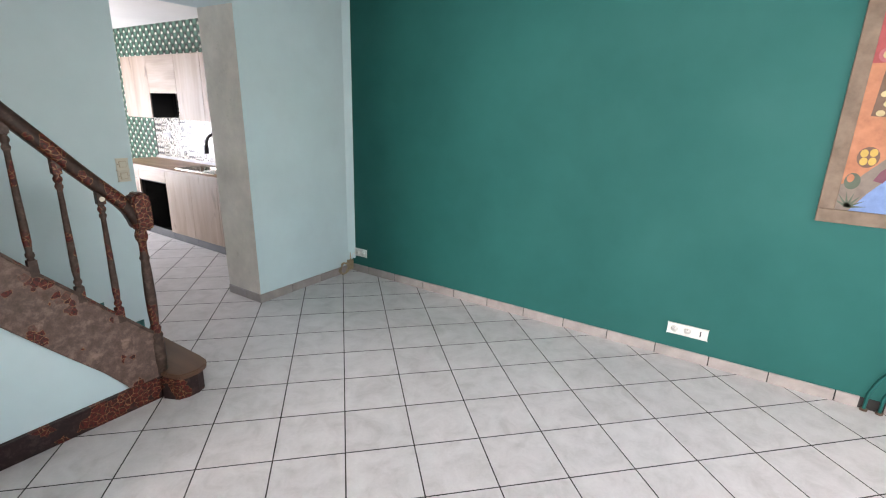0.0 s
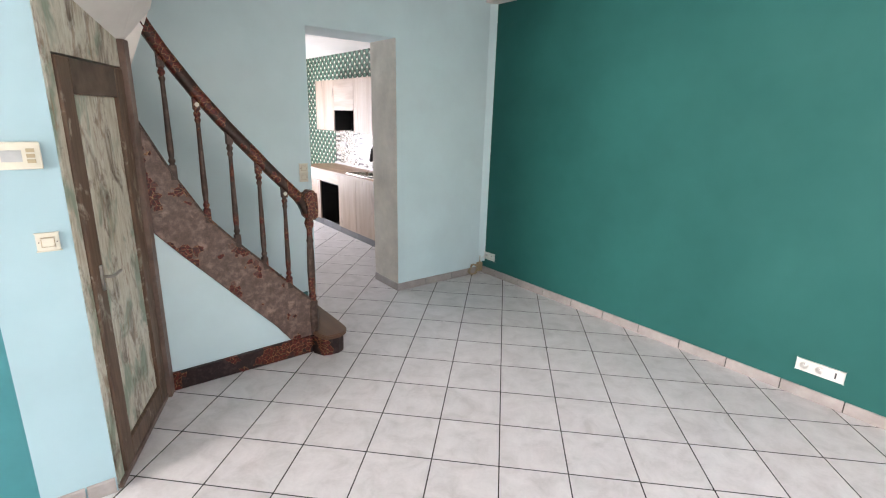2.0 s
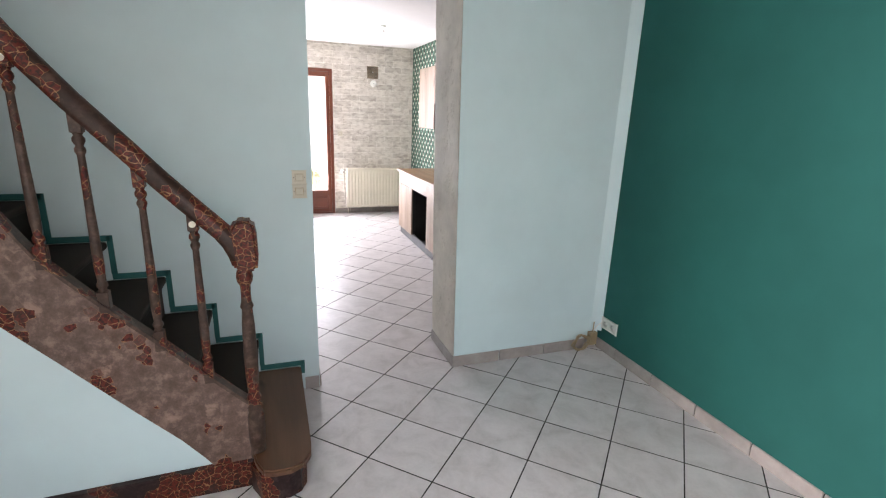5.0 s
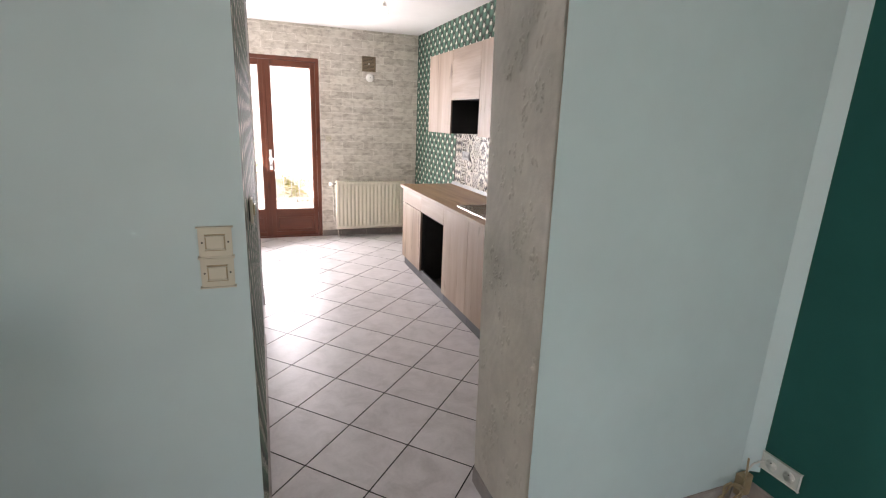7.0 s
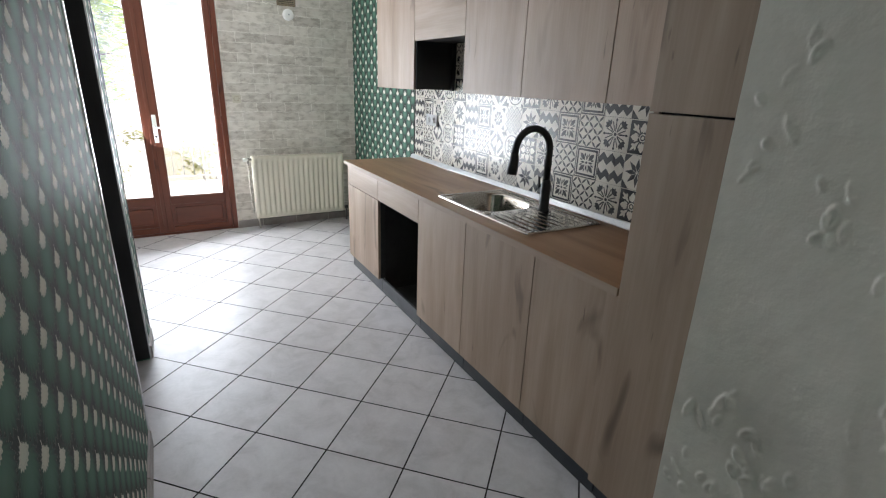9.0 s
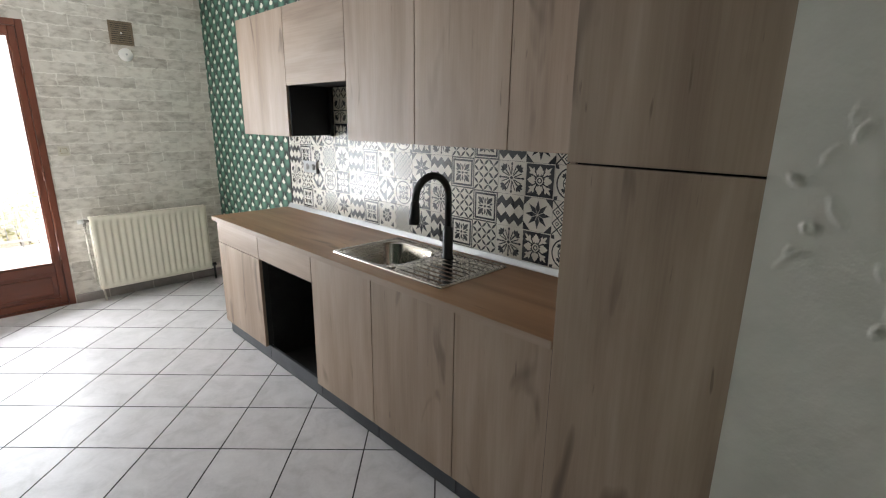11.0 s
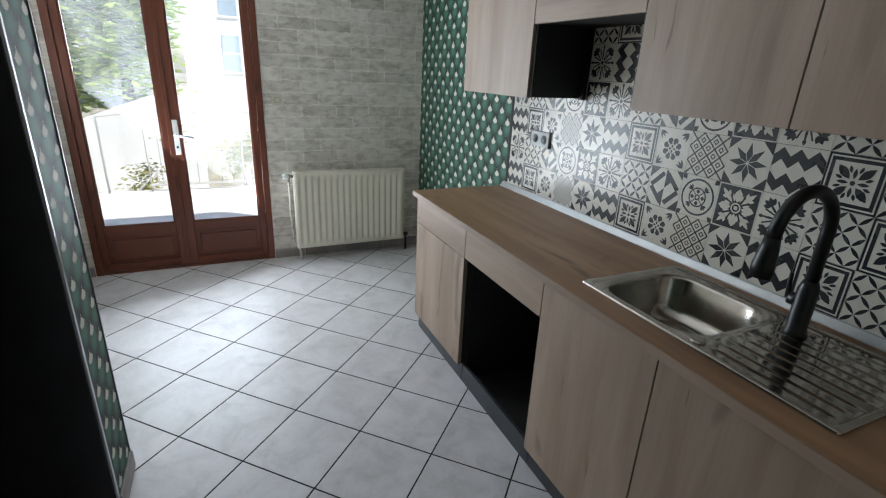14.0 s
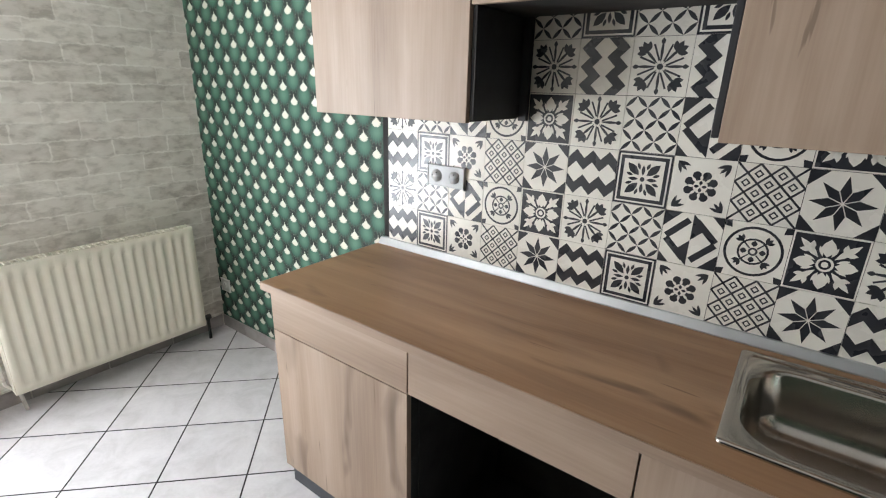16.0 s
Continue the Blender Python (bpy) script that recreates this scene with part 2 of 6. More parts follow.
def giraffe(name, base, cover):
    """Worn brown paint on which patches of a cracked reddish pattern with tan lines remain."""
    m, nt, b = nodes_of(name)
    vec = coords(nt, shift=False)
    shake = nt.nodes.new("ShaderNodeTexNoise")
    shake.inputs["Scale"].default_value = 30.0
    lnk(nt, vec, shake.inputs["Vector"])
    bent = mix_col(nt, 0.02, vec, shake.outputs["Color"])
    wv, wc = nt.nodes.new("ShaderNodeTexVoronoi"), nt.nodes.new("ShaderNodeTexVoronoi")
    wv.feature, wc.feature = "DISTANCE_TO_EDGE", "F1"
    for w in (wv, wc):
        w.inputs["Scale"].default_value = 36.0
        lnk(nt, bent, w.inputs["Vector"])
    fleck = noise_tex(nt, vec, 90.0, 3.0)
    red = mix_col(nt, ramp(nt, fleck, ((0.42, 0.0), (0.58, 0.9))), (0.115, 0.014, 0.008), (0.022, 0.006, 0.005))
    cell = mix_col(nt, math_node(nt, "MULTIPLY", ramp(nt, wv.outputs["Distance"], ((0.022, 1.0), (0.050, 0.0))), ramp(nt, noise_tex(nt, vec, 55.0, 3.0), ((0.36, 0.15), (0.55, 1.0)))), red, (0.31, 0.165, 0.078))
    scuff = noise_tex(nt, vec, 26.0, 5.0, 0.7)
    paint = ramp(nt, scuff, ((0.34, tuple(c * 0.62 for c in base)), (0.52, base), (0.70, tuple(min(1, c * 1.7 + 0.015) for c in base))))
    # whole cells remain together in patches
    patch = ramp(nt, noise_tex(nt, wc.outputs["Position"], 6.5, 2.0, 0.5), ((cover, 0.0), (cover + 0.01, 1.0)))
    worn = noise_tex(nt, vec, 11.0, 5.0, 0.65, 0.5)
    col = mix_col(nt, math_node(nt, "MULTIPLY", ramp(nt, worn, ((0.58, 0.0), (0.66, 1.0))), 0.55), paint, tuple(min(1, c * 2.4 + 0.02) for c in base))
    col = mix_col(nt, patch, col, cell)
    b.inputs["Specular IOR Level"].default_value = 0.3
    lnk(nt, col, b.inputs["Base Color"])
    b.inputs["Roughness"].default_value = 0.42
    bump(nt, b, scuff, 0.2, 0.004)
    return m


def streaky_paint(name, bare=0.50, green_at=0.55):
    """Blotches of cream, sage green and tan brushed downwards over brown wood; bare sets how much brown is left."""
    m, nt, b = nodes_of(name)
    blot = noise_tex(nt, coords(nt, (1, 1, 0.55), shift=False), 8.0, 5.0, 0.66, 0.9)
    brush = noise_tex(nt, coords(nt, (55, 55, 5), shift=False), 1.0, 4.0, 0.65)
    edge = math_node(nt, "ADD", blot, math_node(nt, "MULTIPLY", math_node(nt, "SUBTRACT", brush, 0.5), 0.12))
    g = noise_tex(nt, coords(nt, (1, 1, 0.5), (0.2, 0.1, 0.4), False), 7.0, 3.0, 0.6, 0.4)
    tan = noise_tex(nt, coords(nt, (1, 1, 0.4), (0.5, 0.3, 0.1), False), 13.0, 4.0, 0.65, 0.5)
    wood_col = ramp(nt, brush, ((0.3, (0.075, 0.042, 0.026)), (0.6, (0.155, 0.092, 0.058))))
    cream = ramp(nt, math_node(nt, "ADD", math_node(nt, "MULTIPLY", brush, 0.5), math_node(nt, "MULTIPLY", tan, 0.5)), ((0.38, (0.40, 0.34, 0.25)), (0.50, (0.58, 0.54, 0.45)), (0.62, (0.68, 0.66, 0.59))))
    ge = math_node(nt, "ADD", g, math_node(nt, "MULTIPLY", math_node(nt, "SUBTRACT", brush, 0.5), 0.15))
    cream = mix_col(nt, math_node(nt, "MULTIPLY", ramp(nt, ge, ((green_at, 0.0), (green_at + 0.09, 1.0))), 0.8), cream, (0.20, 0.27, 0.20))
    te = math_node(nt, "ADD", tan, math_node(nt, "MULTIPLY", math_node(nt, "SUBTRACT", brush, 0.5), 0.2))
    cream = mix_col(nt, math_node(nt, "MULTIPLY", ramp(nt, te, ((0.56, 0.0), (0.66, 1.0))), 0.75), cream, (0.30, 0.185, 0.105))
    col = mix_col(nt, ramp(nt, edge, ((bare - 0.06, 0.0), (bare + 0.11, 1.0))), wood_col, cream)
    lnk(nt, col, b.inputs["Base Color"])
    b.inputs["Roughness"].default_value = 0.5
    bump(nt, b, edge, 0.2, 0.003)
    return m


def glass_pane(name):
    m, nt, b = nodes_of(name)
    nt.nodes.remove(b)
    out = nt.nodes["Material Output"]
    tr, gl, df = nt.nodes.new("ShaderNodeBsdfTransparent"), nt.nodes.new("ShaderNodeBsdfGlossy"), nt.nodes.new("ShaderNodeBsdfTranslucent")
    gl.inputs["Roughness"].default_value = 0.02
    fr = nt.nodes.new("ShaderNodeFresnel")
    fr.inputs[0].default_value = 1.45
    mx, mx2 = nt.nodes.new("ShaderNodeMixShader"), nt.nodes.new("ShaderNodeMixShader")
    # uneven dirty film, raised so it also paints veiling glare over the view
    dirt_and_glare = noise_tex(nt, coords(nt, (1, 1, 0.5), shift=False), 5.0, 5.0)
    lnk(nt, ramp(nt, dirt_and_glare, ((0.35, 0.012), (0.75, 0.045))), mx2.inputs[0])
    lnk(nt, fr.outputs[0], mx.inputs[0])
    lnk(nt, tr.outputs[0], mx.inputs[1])
    lnk(nt, gl.outputs[0], mx.inputs[2])
    lnk(nt, mx.outputs[0], mx2.inputs[1])
    lnk(nt, df.outputs[0], mx2.inputs[2])
    lnk(nt, mx2.outputs[0], out.inputs[0])
    return m


M_PALE = plain("pale_aqua_paint", (0.54, 0.68, 0.705), 0.55, var=0.035, scale=2.0, bumpy=0.06, shift=False)
M_BLUE = plain("pale_blue_paint", (0.32, 0.47, 0.515), 0.6, var=0.035, scale=2.0, bumpy=0.06, shift=False)
M_TEAL = plain("teal_paint", (0.012, 0.108, 0.097), 0.62, var=0.06, scale=1.3, bumpy=0.05, shift=False)
M_TEAL.node_tree.nodes["Principled BSDF"].inputs["Specular IOR Level"].default_value = 0.16
M_TURQ = plain("turquoise_paint", (0.03, 0.21, 0.235), 0.5, var=0.08, scale=3.0)
M_EDGE = plain("deep_teal_border_paint", (0.012, 0.13, 0.125), 0.5, var=0.1)
M_WHITE = plain("white_ceiling_paint", (0.80, 0.79, 0.77), 0.8, var=0.03, scale=1.5, bumpy=0.08)
M_SOFFIT = plain("white_soffit_paint", (0.74, 0.70, 0.66), 0.7, var=0.04)
M_PLASTER = plain("greige_rough_plaster", (0.80, 0.735, 0.66), 0.8, var=0.10, scale=4.0, fine=45, bumpy=0.35, shift=False)
M_PAPER = scallop_paper("green_shell_wallpaper")
M_BRICK = brick_paper("pale_brick_wallpaper")
M_BLACK = plain("black_painted_board", (0.012, 0.012, 0.014), 0.55, var=0.15)
M_ALU = plain("brushed_aluminium", (0.62, 0.63, 0.64), 0.35, metal=0.9, var=0.05)
M_TILE = floor_tile("light_grey_floor_tile")
M_GROUT = plain("dark_grey_grout", (0.022, 0.020, 0.019), 0.9, var=0.15, fine=120)
M_SKIRT = plain("pinkish_grey_skirting_tile", (0.335, 0.30, 0.285), 0.45, var=0.12, scale=9)
M_OAK = wood("greige_oak_laminate", (0.150, 0.092, 0.060), (0.326, 0.227, 0.162), (0.475, 0.362, 0.282), 2)
M_OAKH = wood("greige_oak_laminate_level", (0.150, 0.092, 0.060), (0.326, 0.227, 0.162), (0.475, 0.362, 0.282), 0, knots=False)
M_TOP = wood("warm_oak_worktop", (0.17, 0.080, 0.038), (0.32, 0.170, 0.086), (0.42, 0.250, 0.138), 0, rough=0.38, stretch=9, calm=0.0)
M_PLINTH = plain("dark_grey_plinth", (0.035, 0.038, 0.045), 0.4, var=0.1)
# near-black: shade in the bay and door gaps is put into the colour
M_CARC = plain("carcass_board_and_gap_shade", (0.02, 0.018, 0.017), 0.7, var=0.15)
M_STEEL = plain("stainless_steel", (0.56, 0.52, 0.47), 0.20, metal=1.0, var=0.05, bumpy=0.03)
M_POLISH = plain("polished_steel", (0.50, 0.47, 0.43), 0.11, metal=1.0, var=0.04, bumpy=0.01)
M_TAP = plain("matt_black_tap", (0.010, 0.010, 0.011), 0.38, var=0.1, bumpy=0)
M_RAD = plain("cream_radiator_enamel", (0.80, 0.745, 0.62), 0.40, var=0.03, scale=3, bumpy=0.02)
M_DOOR = wood("red_brown_varnished_wood", (0.085, 0.022, 0.012), (0.15, 0.040, 0.020), (0.21, 0.060, 0.030), 2, rough=0.35)
M_DOORH = wood("red_brown_varnished_wood_level", (0.085, 0.022, 0.012), (0.15, 0.040, 0.020), (0.21, 0.060, 0.030), 1, rough=0.35)
M_GLASS = glass_pane("window_glass")
M_CREAMT = plain("cream_wall_tile", (0.70, 0.665, 0.59), 0.27, var=0.03, bumpy=0.02)
M_DARKT = plain("charcoal_tile_print", (0.028, 0.029, 0.034), 0.28, var=0.12, bumpy=0.02)
M_SWITCH = plain("ivory_switch_plastic", (0.62, 0.58, 0.48), 0.45, var=0.05)
M_ROCKER = plain("yellowed_rocker_plastic", (0.40, 0.32, 0.20), 0.4, var=0.05)
M_SOCKET = plain("white_socket_plastic", (0.64, 0.64, 0.61), 0.4, var=0.03)
M_HOLE = plain("dark_socket_hole", (0.03, 0.03, 0.03), 0.6)
M_WELLSHADE = plain("shaded_socket_well_plastic", (0.38, 0.38, 0.365), 0.4)
M_GREYP = plain("grey_socket_plastic", (0.45, 0.46, 0.46), 0.4)
M_STRING = giraffe("worn_giraffe_paint", (0.140, 0.089, 0.072), 0.565)
M_RAIL = giraffe("brown_giraffe_paint", (0.034, 0.015, 0.010), 0.49)
M_NEWEL = giraffe("red_giraffe_paint", (0.11, 0.03, 0.018), 0.30)
M_PLANK = giraffe("dark_giraffe_paint", (0.022, 0.010, 0.010), 0.51)
M_BALU = giraffe("greybrown_worn_paint", (0.062, 0.037, 0.028), 0.56)
M_TREAD = wood("dark_stained_tread", (0.010, 0.006, 0.004), (0.022, 0.013, 0.009), (0.032, 0.018, 0.012), 0, rough=0.6)
M_TREAD.node_tree.nodes["Principled BSDF"].inputs["Specular IOR Level"].default_value = 0.2
M_STEP = wood("brown_first_tread", (0.06, 0.026, 0.014), (0.13, 0.06, 0.032), (0.22, 0.11, 0.06), 0, rough=0.45)
M_STREAK = streaky_paint("streaked_cream_green_paint", 0.37, 0.52)
M_DARKWOOD = plain("dark_brown_painted_wood", (0.115, 0.070, 0.046), 0.5, var=0.25, scale=8)
M_STILE = streaky_paint("brown_streaked_stile_paint", 0.64)
M_POST = plain("pinkish_brown_post_paint", (0.19, 0.125, 0.10), 0.5, var=0.25, scale=7)
M_BRASS = plain("worn_metal_latch", (0.35, 0.33, 0.30), 0.35, metal=0.9)
M_CABLE = plain("yellowed_cable", (0.36, 0.28, 0.17), 0.5)
M_VENT = plain("brown_vent_grille", (0.25, 0.19, 0.13), 0.6)
M_BULB, _nt, _b = nodes_of("opal_glowing_bulb")
_b.inputs["Base Color"].default_value = (0.9, 0.88, 0.82, 1)
_b.inputs["Emission Color"].default_value = (1.0, 0.93, 0.82, 1)
_b.inputs["Emission Strength"].default_value = 3.0
M_DET = plain("white_detector_plastic", (0.86, 0.85, 0.82), 0.45, var=0.03)


# ---- mesh helpers ----
def box(bm, x0, y0, z0, x1, y1, z1, mi=0, bev=0.0):
    r = bmesh.ops.create_cube(bm, size=1.0)
    vs = r["verts"]
    for v in vs:
        v.co = Vector(((x0 + x1) / 2 + v.co.x * (x1 - x0), (y0 + y1) / 2 + v.co.y * (y1 - y0), (z0 + z1) / 2 + v.co.z * (z1 - z0)))
    fs = list({f for v in vs for f in v.link_faces})
    for f in fs:
        f.material_index = mi
    if bev > 0:
        es = list({e for v in vs for e in v.link_edges})
        bmesh.ops.bevel(bm, geom=es, offset=bev, segments=2, affect="EDGES", profile=0.5)
    return vs


def boxes(*bs, bev=0.0):
    bm = bmesh.new()
    for q in bs:
        box(bm, *q[:6], mi=q[6] if len(q) > 6 else 0, bev=bev)
    return bm


def tube(bm, pts, r, seg=10, caps=True, mi=0):
    """A round bar along points; r may be a list of radii."""
    pts = [Vector(q) for q in pts]
    rs = r if isinstance(r, (list, tuple)) else [r] * len(pts)
    rings, up = [], None
    for i, q in enumerate(pts):
        d = (pts[min(i + 1, len(pts) - 1)] - pts[max(i - 1, 0)]).normalized()
        if up is None:
            up = Vector((1, 0, 0)) if abs(d.x) < 0.9 else Vector((0, 1, 0))
        a = d.cross(up).normalized()
        up = a.cross(d).normalized()
        rings.append([bm.verts.new(q + rs[i] * (math.cos(t) * a + math.sin(t) * up)) for t in [2 * math.pi * k / seg for k in range(seg)]])
    for ra, rb in zip(rings, rings[1:]):
        for k in range(seg):
            f = bm.faces.new((ra[k], ra[(k + 1) % seg], rb[(k + 1) % seg], rb[k]))
            f.smooth, f.material_index = True, mi
    if caps:
        bm.faces.new(rings[0][::-1]).material_index = mi
        bm.faces.new(rings[-1]).material_index = mi
    return rings


def lathe(bm, profile, cx, cy, seg=14, mi=0):
    """Turned about an upright axis: profile of (radius, z)."""
    rings = [[bm.verts.new((cx + r * math.cos(2 * math.pi * k / seg), cy + r * math.sin(2 * math.pi * k / seg), z)) for k in range(seg)] for r, z in profile]
    for ra, rb in zip(rings, rings[1:]):
        for k in range(seg):
            f = bm.faces.new((ra[k], ra[(k + 1) % seg], rb[(k + 1) % seg], rb[k]))
            f.smooth, f.material_index = True, mi
    bm.faces.new(rings[0][::-1]).material_index = mi
    bm.faces.new(rings[-1]).material_index = mi


def prism(bm, poly, axis, a, b, mi=0):
    """A flat outline (two coordinates, the axis left out) drawn from a to b along the axis."""
    def at(q, w):
        c = list(q)
        c.insert(axis, w)
        return c
    A, B = [bm.verts.new(at(q, a)) for q in poly], [bm.verts.new(at(q, b)) for q in poly]
    fs = [bm.faces.new(A), bm.faces.new(B[::-1])]
    n = len(poly)
    for i in range(n):
        fs.append(bm.faces.new((A[i], B[i], B[(i + 1) % n], A[(i + 1) % n])))
    for f in fs:
        f.material_index = mi
    bmesh.ops.recalc_face_normals(bm, faces=fs)
    return fs


def finish(bm, name, mats, normals=True):
    if normals:
        bmesh.ops.recalc_face_normals(bm, faces=bm.faces[:])
    me = bpy.data.meshes.new(name)
    bm.to_mesh(me)
    bm.free()
    for m in (mats if isinstance(mats, (list, tuple)) else [mats]):
        me.materials.append(m)
    return me


def part(name, bm, material, parent, label=""):
    ob = new(name, finish(bm, name, material))
    ob.parent = parent
    if parent.type == "EMPTY":
        ob.matrix_parent_inverse = Matrix.Translation(parent.location).inverted()
    return tagged(ob, label)


def solid(name, bm, material, label="", category="", group="", kind=""):
    return tagged(new(name, finish(bm, name, material)), label, category, group, kind)


def thing(name, loc, label, category, group=""):
    ob = new(name)
    ob.location = loc
    ob.empty_display_size = 0.1
    return tagged(ob, label, category, group)


def structure(name, bm, material, label=""):
    return tagged(new(name, finish(bm, name, material)), label, "", "", "structure")


def paint_faces(bm, rule):
    """Set each face's material index from its normal and middle."""
    bmesh.ops.recalc_face_normals(bm, faces=bm.faces[:])
    bm.normal_update()
    for f in bm.faces:
        f.material_index = rule(f.normal, f.calc_center_median())


# ---- plan ----
XW = -3.235        # face of the wall between living room and kitchen
XB = -3.657        # its kitchen face
YG = 3.253         # green wall
YK = 3.303         # kitchen's long wall
YL = 1.320         # papered wall along the passage
OPY0, OPY1, OPZ = 1.320, 2.150, 2.28
XF = -8.318        # wall with the terrace door
ZL, ZK = 2.72, 2.523
XS = -1.78         # wall beside the cupboard door
YS, XE = -7.0, 1.75



def lean(z):
    """The pier's face at height z."""
    return OPY1 + 0.008 - 0.017 * z


# ---- structure ----
structure("floor", boxes((-8.62, YS - 0.3, -0.2, 2.05, 3.6, -0.0024)), M_GROUT, "dark grout bed under light grey tiles")

bm = boxes((XB, OPY1, 0, XW, 3.6, 2.9), (XB, OPY0, OPZ, XW, OPY1, 2.9), (XB, YS - 0.3, 0, XW, OPY0, 2.9))
# the pier leans a little into the opening towards its top
for v in bm.verts:
    if abs(v.co.y - OPY1) < 1e-4:
        v.co.y = lean(v.co.z)
paint_faces(bm, lambda n, c: 1 if n.x < -0.5 and c.z < 2.6 else 2 if abs(n.y) > 0.5 and 2.1 < c.y < 2.2 else 1 if abs(n.y) > 0.5 and 1.2 < c.y < 1.4 else 0)
structure("wall_west", bm, [M_PALE, M_PAPER, M_PLASTER], "pale aqua wall with an open passage to the kitchen")

structure("wall_north", boxes((XW, YG, 0, 2.05, 3.6, 2.9)), M_TEAL, "teal painted living room wall")
structure("wall_east", boxes((XE, YS - 0.3, 0, 2.05, 1.1, 2.9), (XE, 2.7, 0, 2.05, YG, 2.9), (XE, 1.1, 0, 2.05, 2.7, 0.6), (XE, 1.1, 2.2, 2.05, 2.7, 2.9)), M_PALE, "pale aqua wall")
# south wall with the window that lights the room
structure("wall_south", boxes((XS, YS - 0.3, 0, -1.70, YS, 2.9), (0.60, YS - 0.3, 0, XE, YS, 2.9), (-1.70, YS - 0.3, 0, 0.60, YS, 0.35), (-1.70, YS - 0.3, 2.4, 0.60, YS, 2.9)), M_PALE, "pale aqua wall with a wide window")
structure("wall_stairs", boxes((XS - 0.12, -0.52, 0, XS, -0.262, 2.9)), M_BLUE, "pale blue wall beside the cupboard")
structure("wall_stairs_turquoise", boxes((XS - 0.12, YS - 0.3, 0, XS, -0.52, 2.9)), M_TURQ, "turquoise painted wall")
structure("ceiling", boxes((XW, YS - 0.3, ZL, 2.05, YG, 2.9)), M_WHITE, "white living room ceiling")
bm = boxes((XW, YG - 0.12, 2.70, -2.95, YG, ZL))
structure("trim_beam", bm, M_SOFFIT, "boxed cream ledge under the ceiling")
# slim boxing across the corner, in the pale paint
bm = bmesh.new()
prism(bm, [(XW + 0.0005, 3.188), (XW + 0.044, YG - 0.0005), (XW + 0.0005, YG - 0.0005)], 2, 0.135, 2.70)
bmesh.ops.bevel(bm, geom=[e for e in bm.edges if abs(e.verts[0].co.z - e.verts[1].co.z) > 1], offset=0.002, segments=1, affect="EDGES")
structure("trim_corner", bm, M_PALE, "pale painted boxing across the corner beside the teal wall")

bm = bmesh.new()
for q in ((-1.70, 0.35, -1.64, 2.4), (0.54, 0.35, 0.60, 2.4), (-1.64, 0.35, 0.54, 0.42), (-1.64, 2.33, 0.54, 2.4), (-0.58, 0.42, -0.52, 2.33)):
    box(bm, q[0], YS - 0.20, q[1], q[2], YS - 0.14, q[3], bev=0.006)
win = structure("window_1", bm, M_DET, "white framed living room window")
for x0, x1 in ((-1.64, -0.58), (-0.52, 0.54)):
    pane = part("pane", boxes((x0, YS - 0.175, 0.42, x1, YS - 0.169, 2.33)), M_GLASS, win)
    pane.visible_shadow = False

# unseen side window, added so that light comes from the right
bm = bmesh.new()
for q in ((1.1, 0.6, 1.16, 2.2), (2.64, 0.6, 2.7, 2.2), (1.16, 0.6, 2.64, 0.66), (1.16, 2.14, 2.64, 2.2), (1.87, 0.66, 1.93, 2.14)):
    box(bm, 1.90, q[0], q[1], 1.96, q[2], q[3], bev=0.006)
win = structure("window_2", bm, M_DET, "unseen white framed side window, added as a light source")
for y0, y1 in ((1.16, 1.87), (1.93, 2.64)):
    pane = part("pane", boxes((1.927, y0, 0.66, 1.933, y1, 2.14)), M_GLASS, win)
    pane.visible_shadow = False

# kitchen shell
bm = boxes((-8.62, YK, 0, XB, 3.6, 2.75))
structure("wall_kitchen_north", bm, M_PAPER, "green shell wallpaper on the kitchen's long wall")
DY0, DY1, DZ = 0.85, 2.065, 2.16
bm = boxes((-8.62, 0.6, 0, XF, DY0, 2.75), (-8.62, DY1, 0, XF, YK, 2.75), (-8.62, DY0, DZ, XF, DY1, 2.75))
structure("wall_kitchen_west", bm, M_BRICK, "pale brick-print wallpaper round the terrace door")
structure("wall_kitchen_south", boxes((XF, 0.55, 0, -6.24, 0.80, 2.75)), M_BRICK, "pale kitchen wall")
for nm, q in (("near", (-5.29, 0.80, 0, XB, YL, 2.75)), ("far", (-6.24, 0.80, 0, -6.00, YL, 2.75)), ("over", (-6.00, 0.80, 2.25, -5.29, YL, 2.75)), ("back", (-6.24, 0.55, 0, XB, 0.80, 2.75))):
    structure("wall_passage_" + nm, boxes(q), M_PAPER, "green shell wallpaper along the passage beside a dark alcove")
structure("ceiling_kitchen", boxes((XF, 0.80, ZK, XB, YK, 2.75)), M_WHITE, "white kitchen ceiling")

# black jamb, other black boards standing in for a dark doorway; bright corner beads
al = thing("dark_doorway_boards", (-5.645, 1.0, 0), "black jamb and boards standing in for a dark doorway in the papered wall", "alcove")
part("side_board", boxes((-6.00, 0.812, 0.012, -5.988, YL - 0.004, 2.25), bev=0.002), M_BLACK, al)
part("side_board", boxes((-5.302, 0.812, 0.012, -5.29, YL - 0.004, 2.25), bev=0.002), M_BLACK, al)
part("back_board", boxes((-5.988, 0.80, 0.012, -5.302, 0.812, 2.25), bev=0.002), M_BLACK, al)
part("top_board", boxes((-5.988, 0.812, 2.238, -5.302, YL - 0.004, 2.25), bev=0.002), M_BLACK, al)
structure("trim_bead", boxes((-5.306, YL - 0.006, 0.0, -5.278, YL + 0.004, 2.25), bev=0.002), M_ALU, "bright metal corner bead")
structure("trim_bead_far", boxes((-6.008, YL - 0.006, 0.0, -5.994, YL + 0.003, 2.25), bev=0.002), M_ALU, "bright metal corner bead")
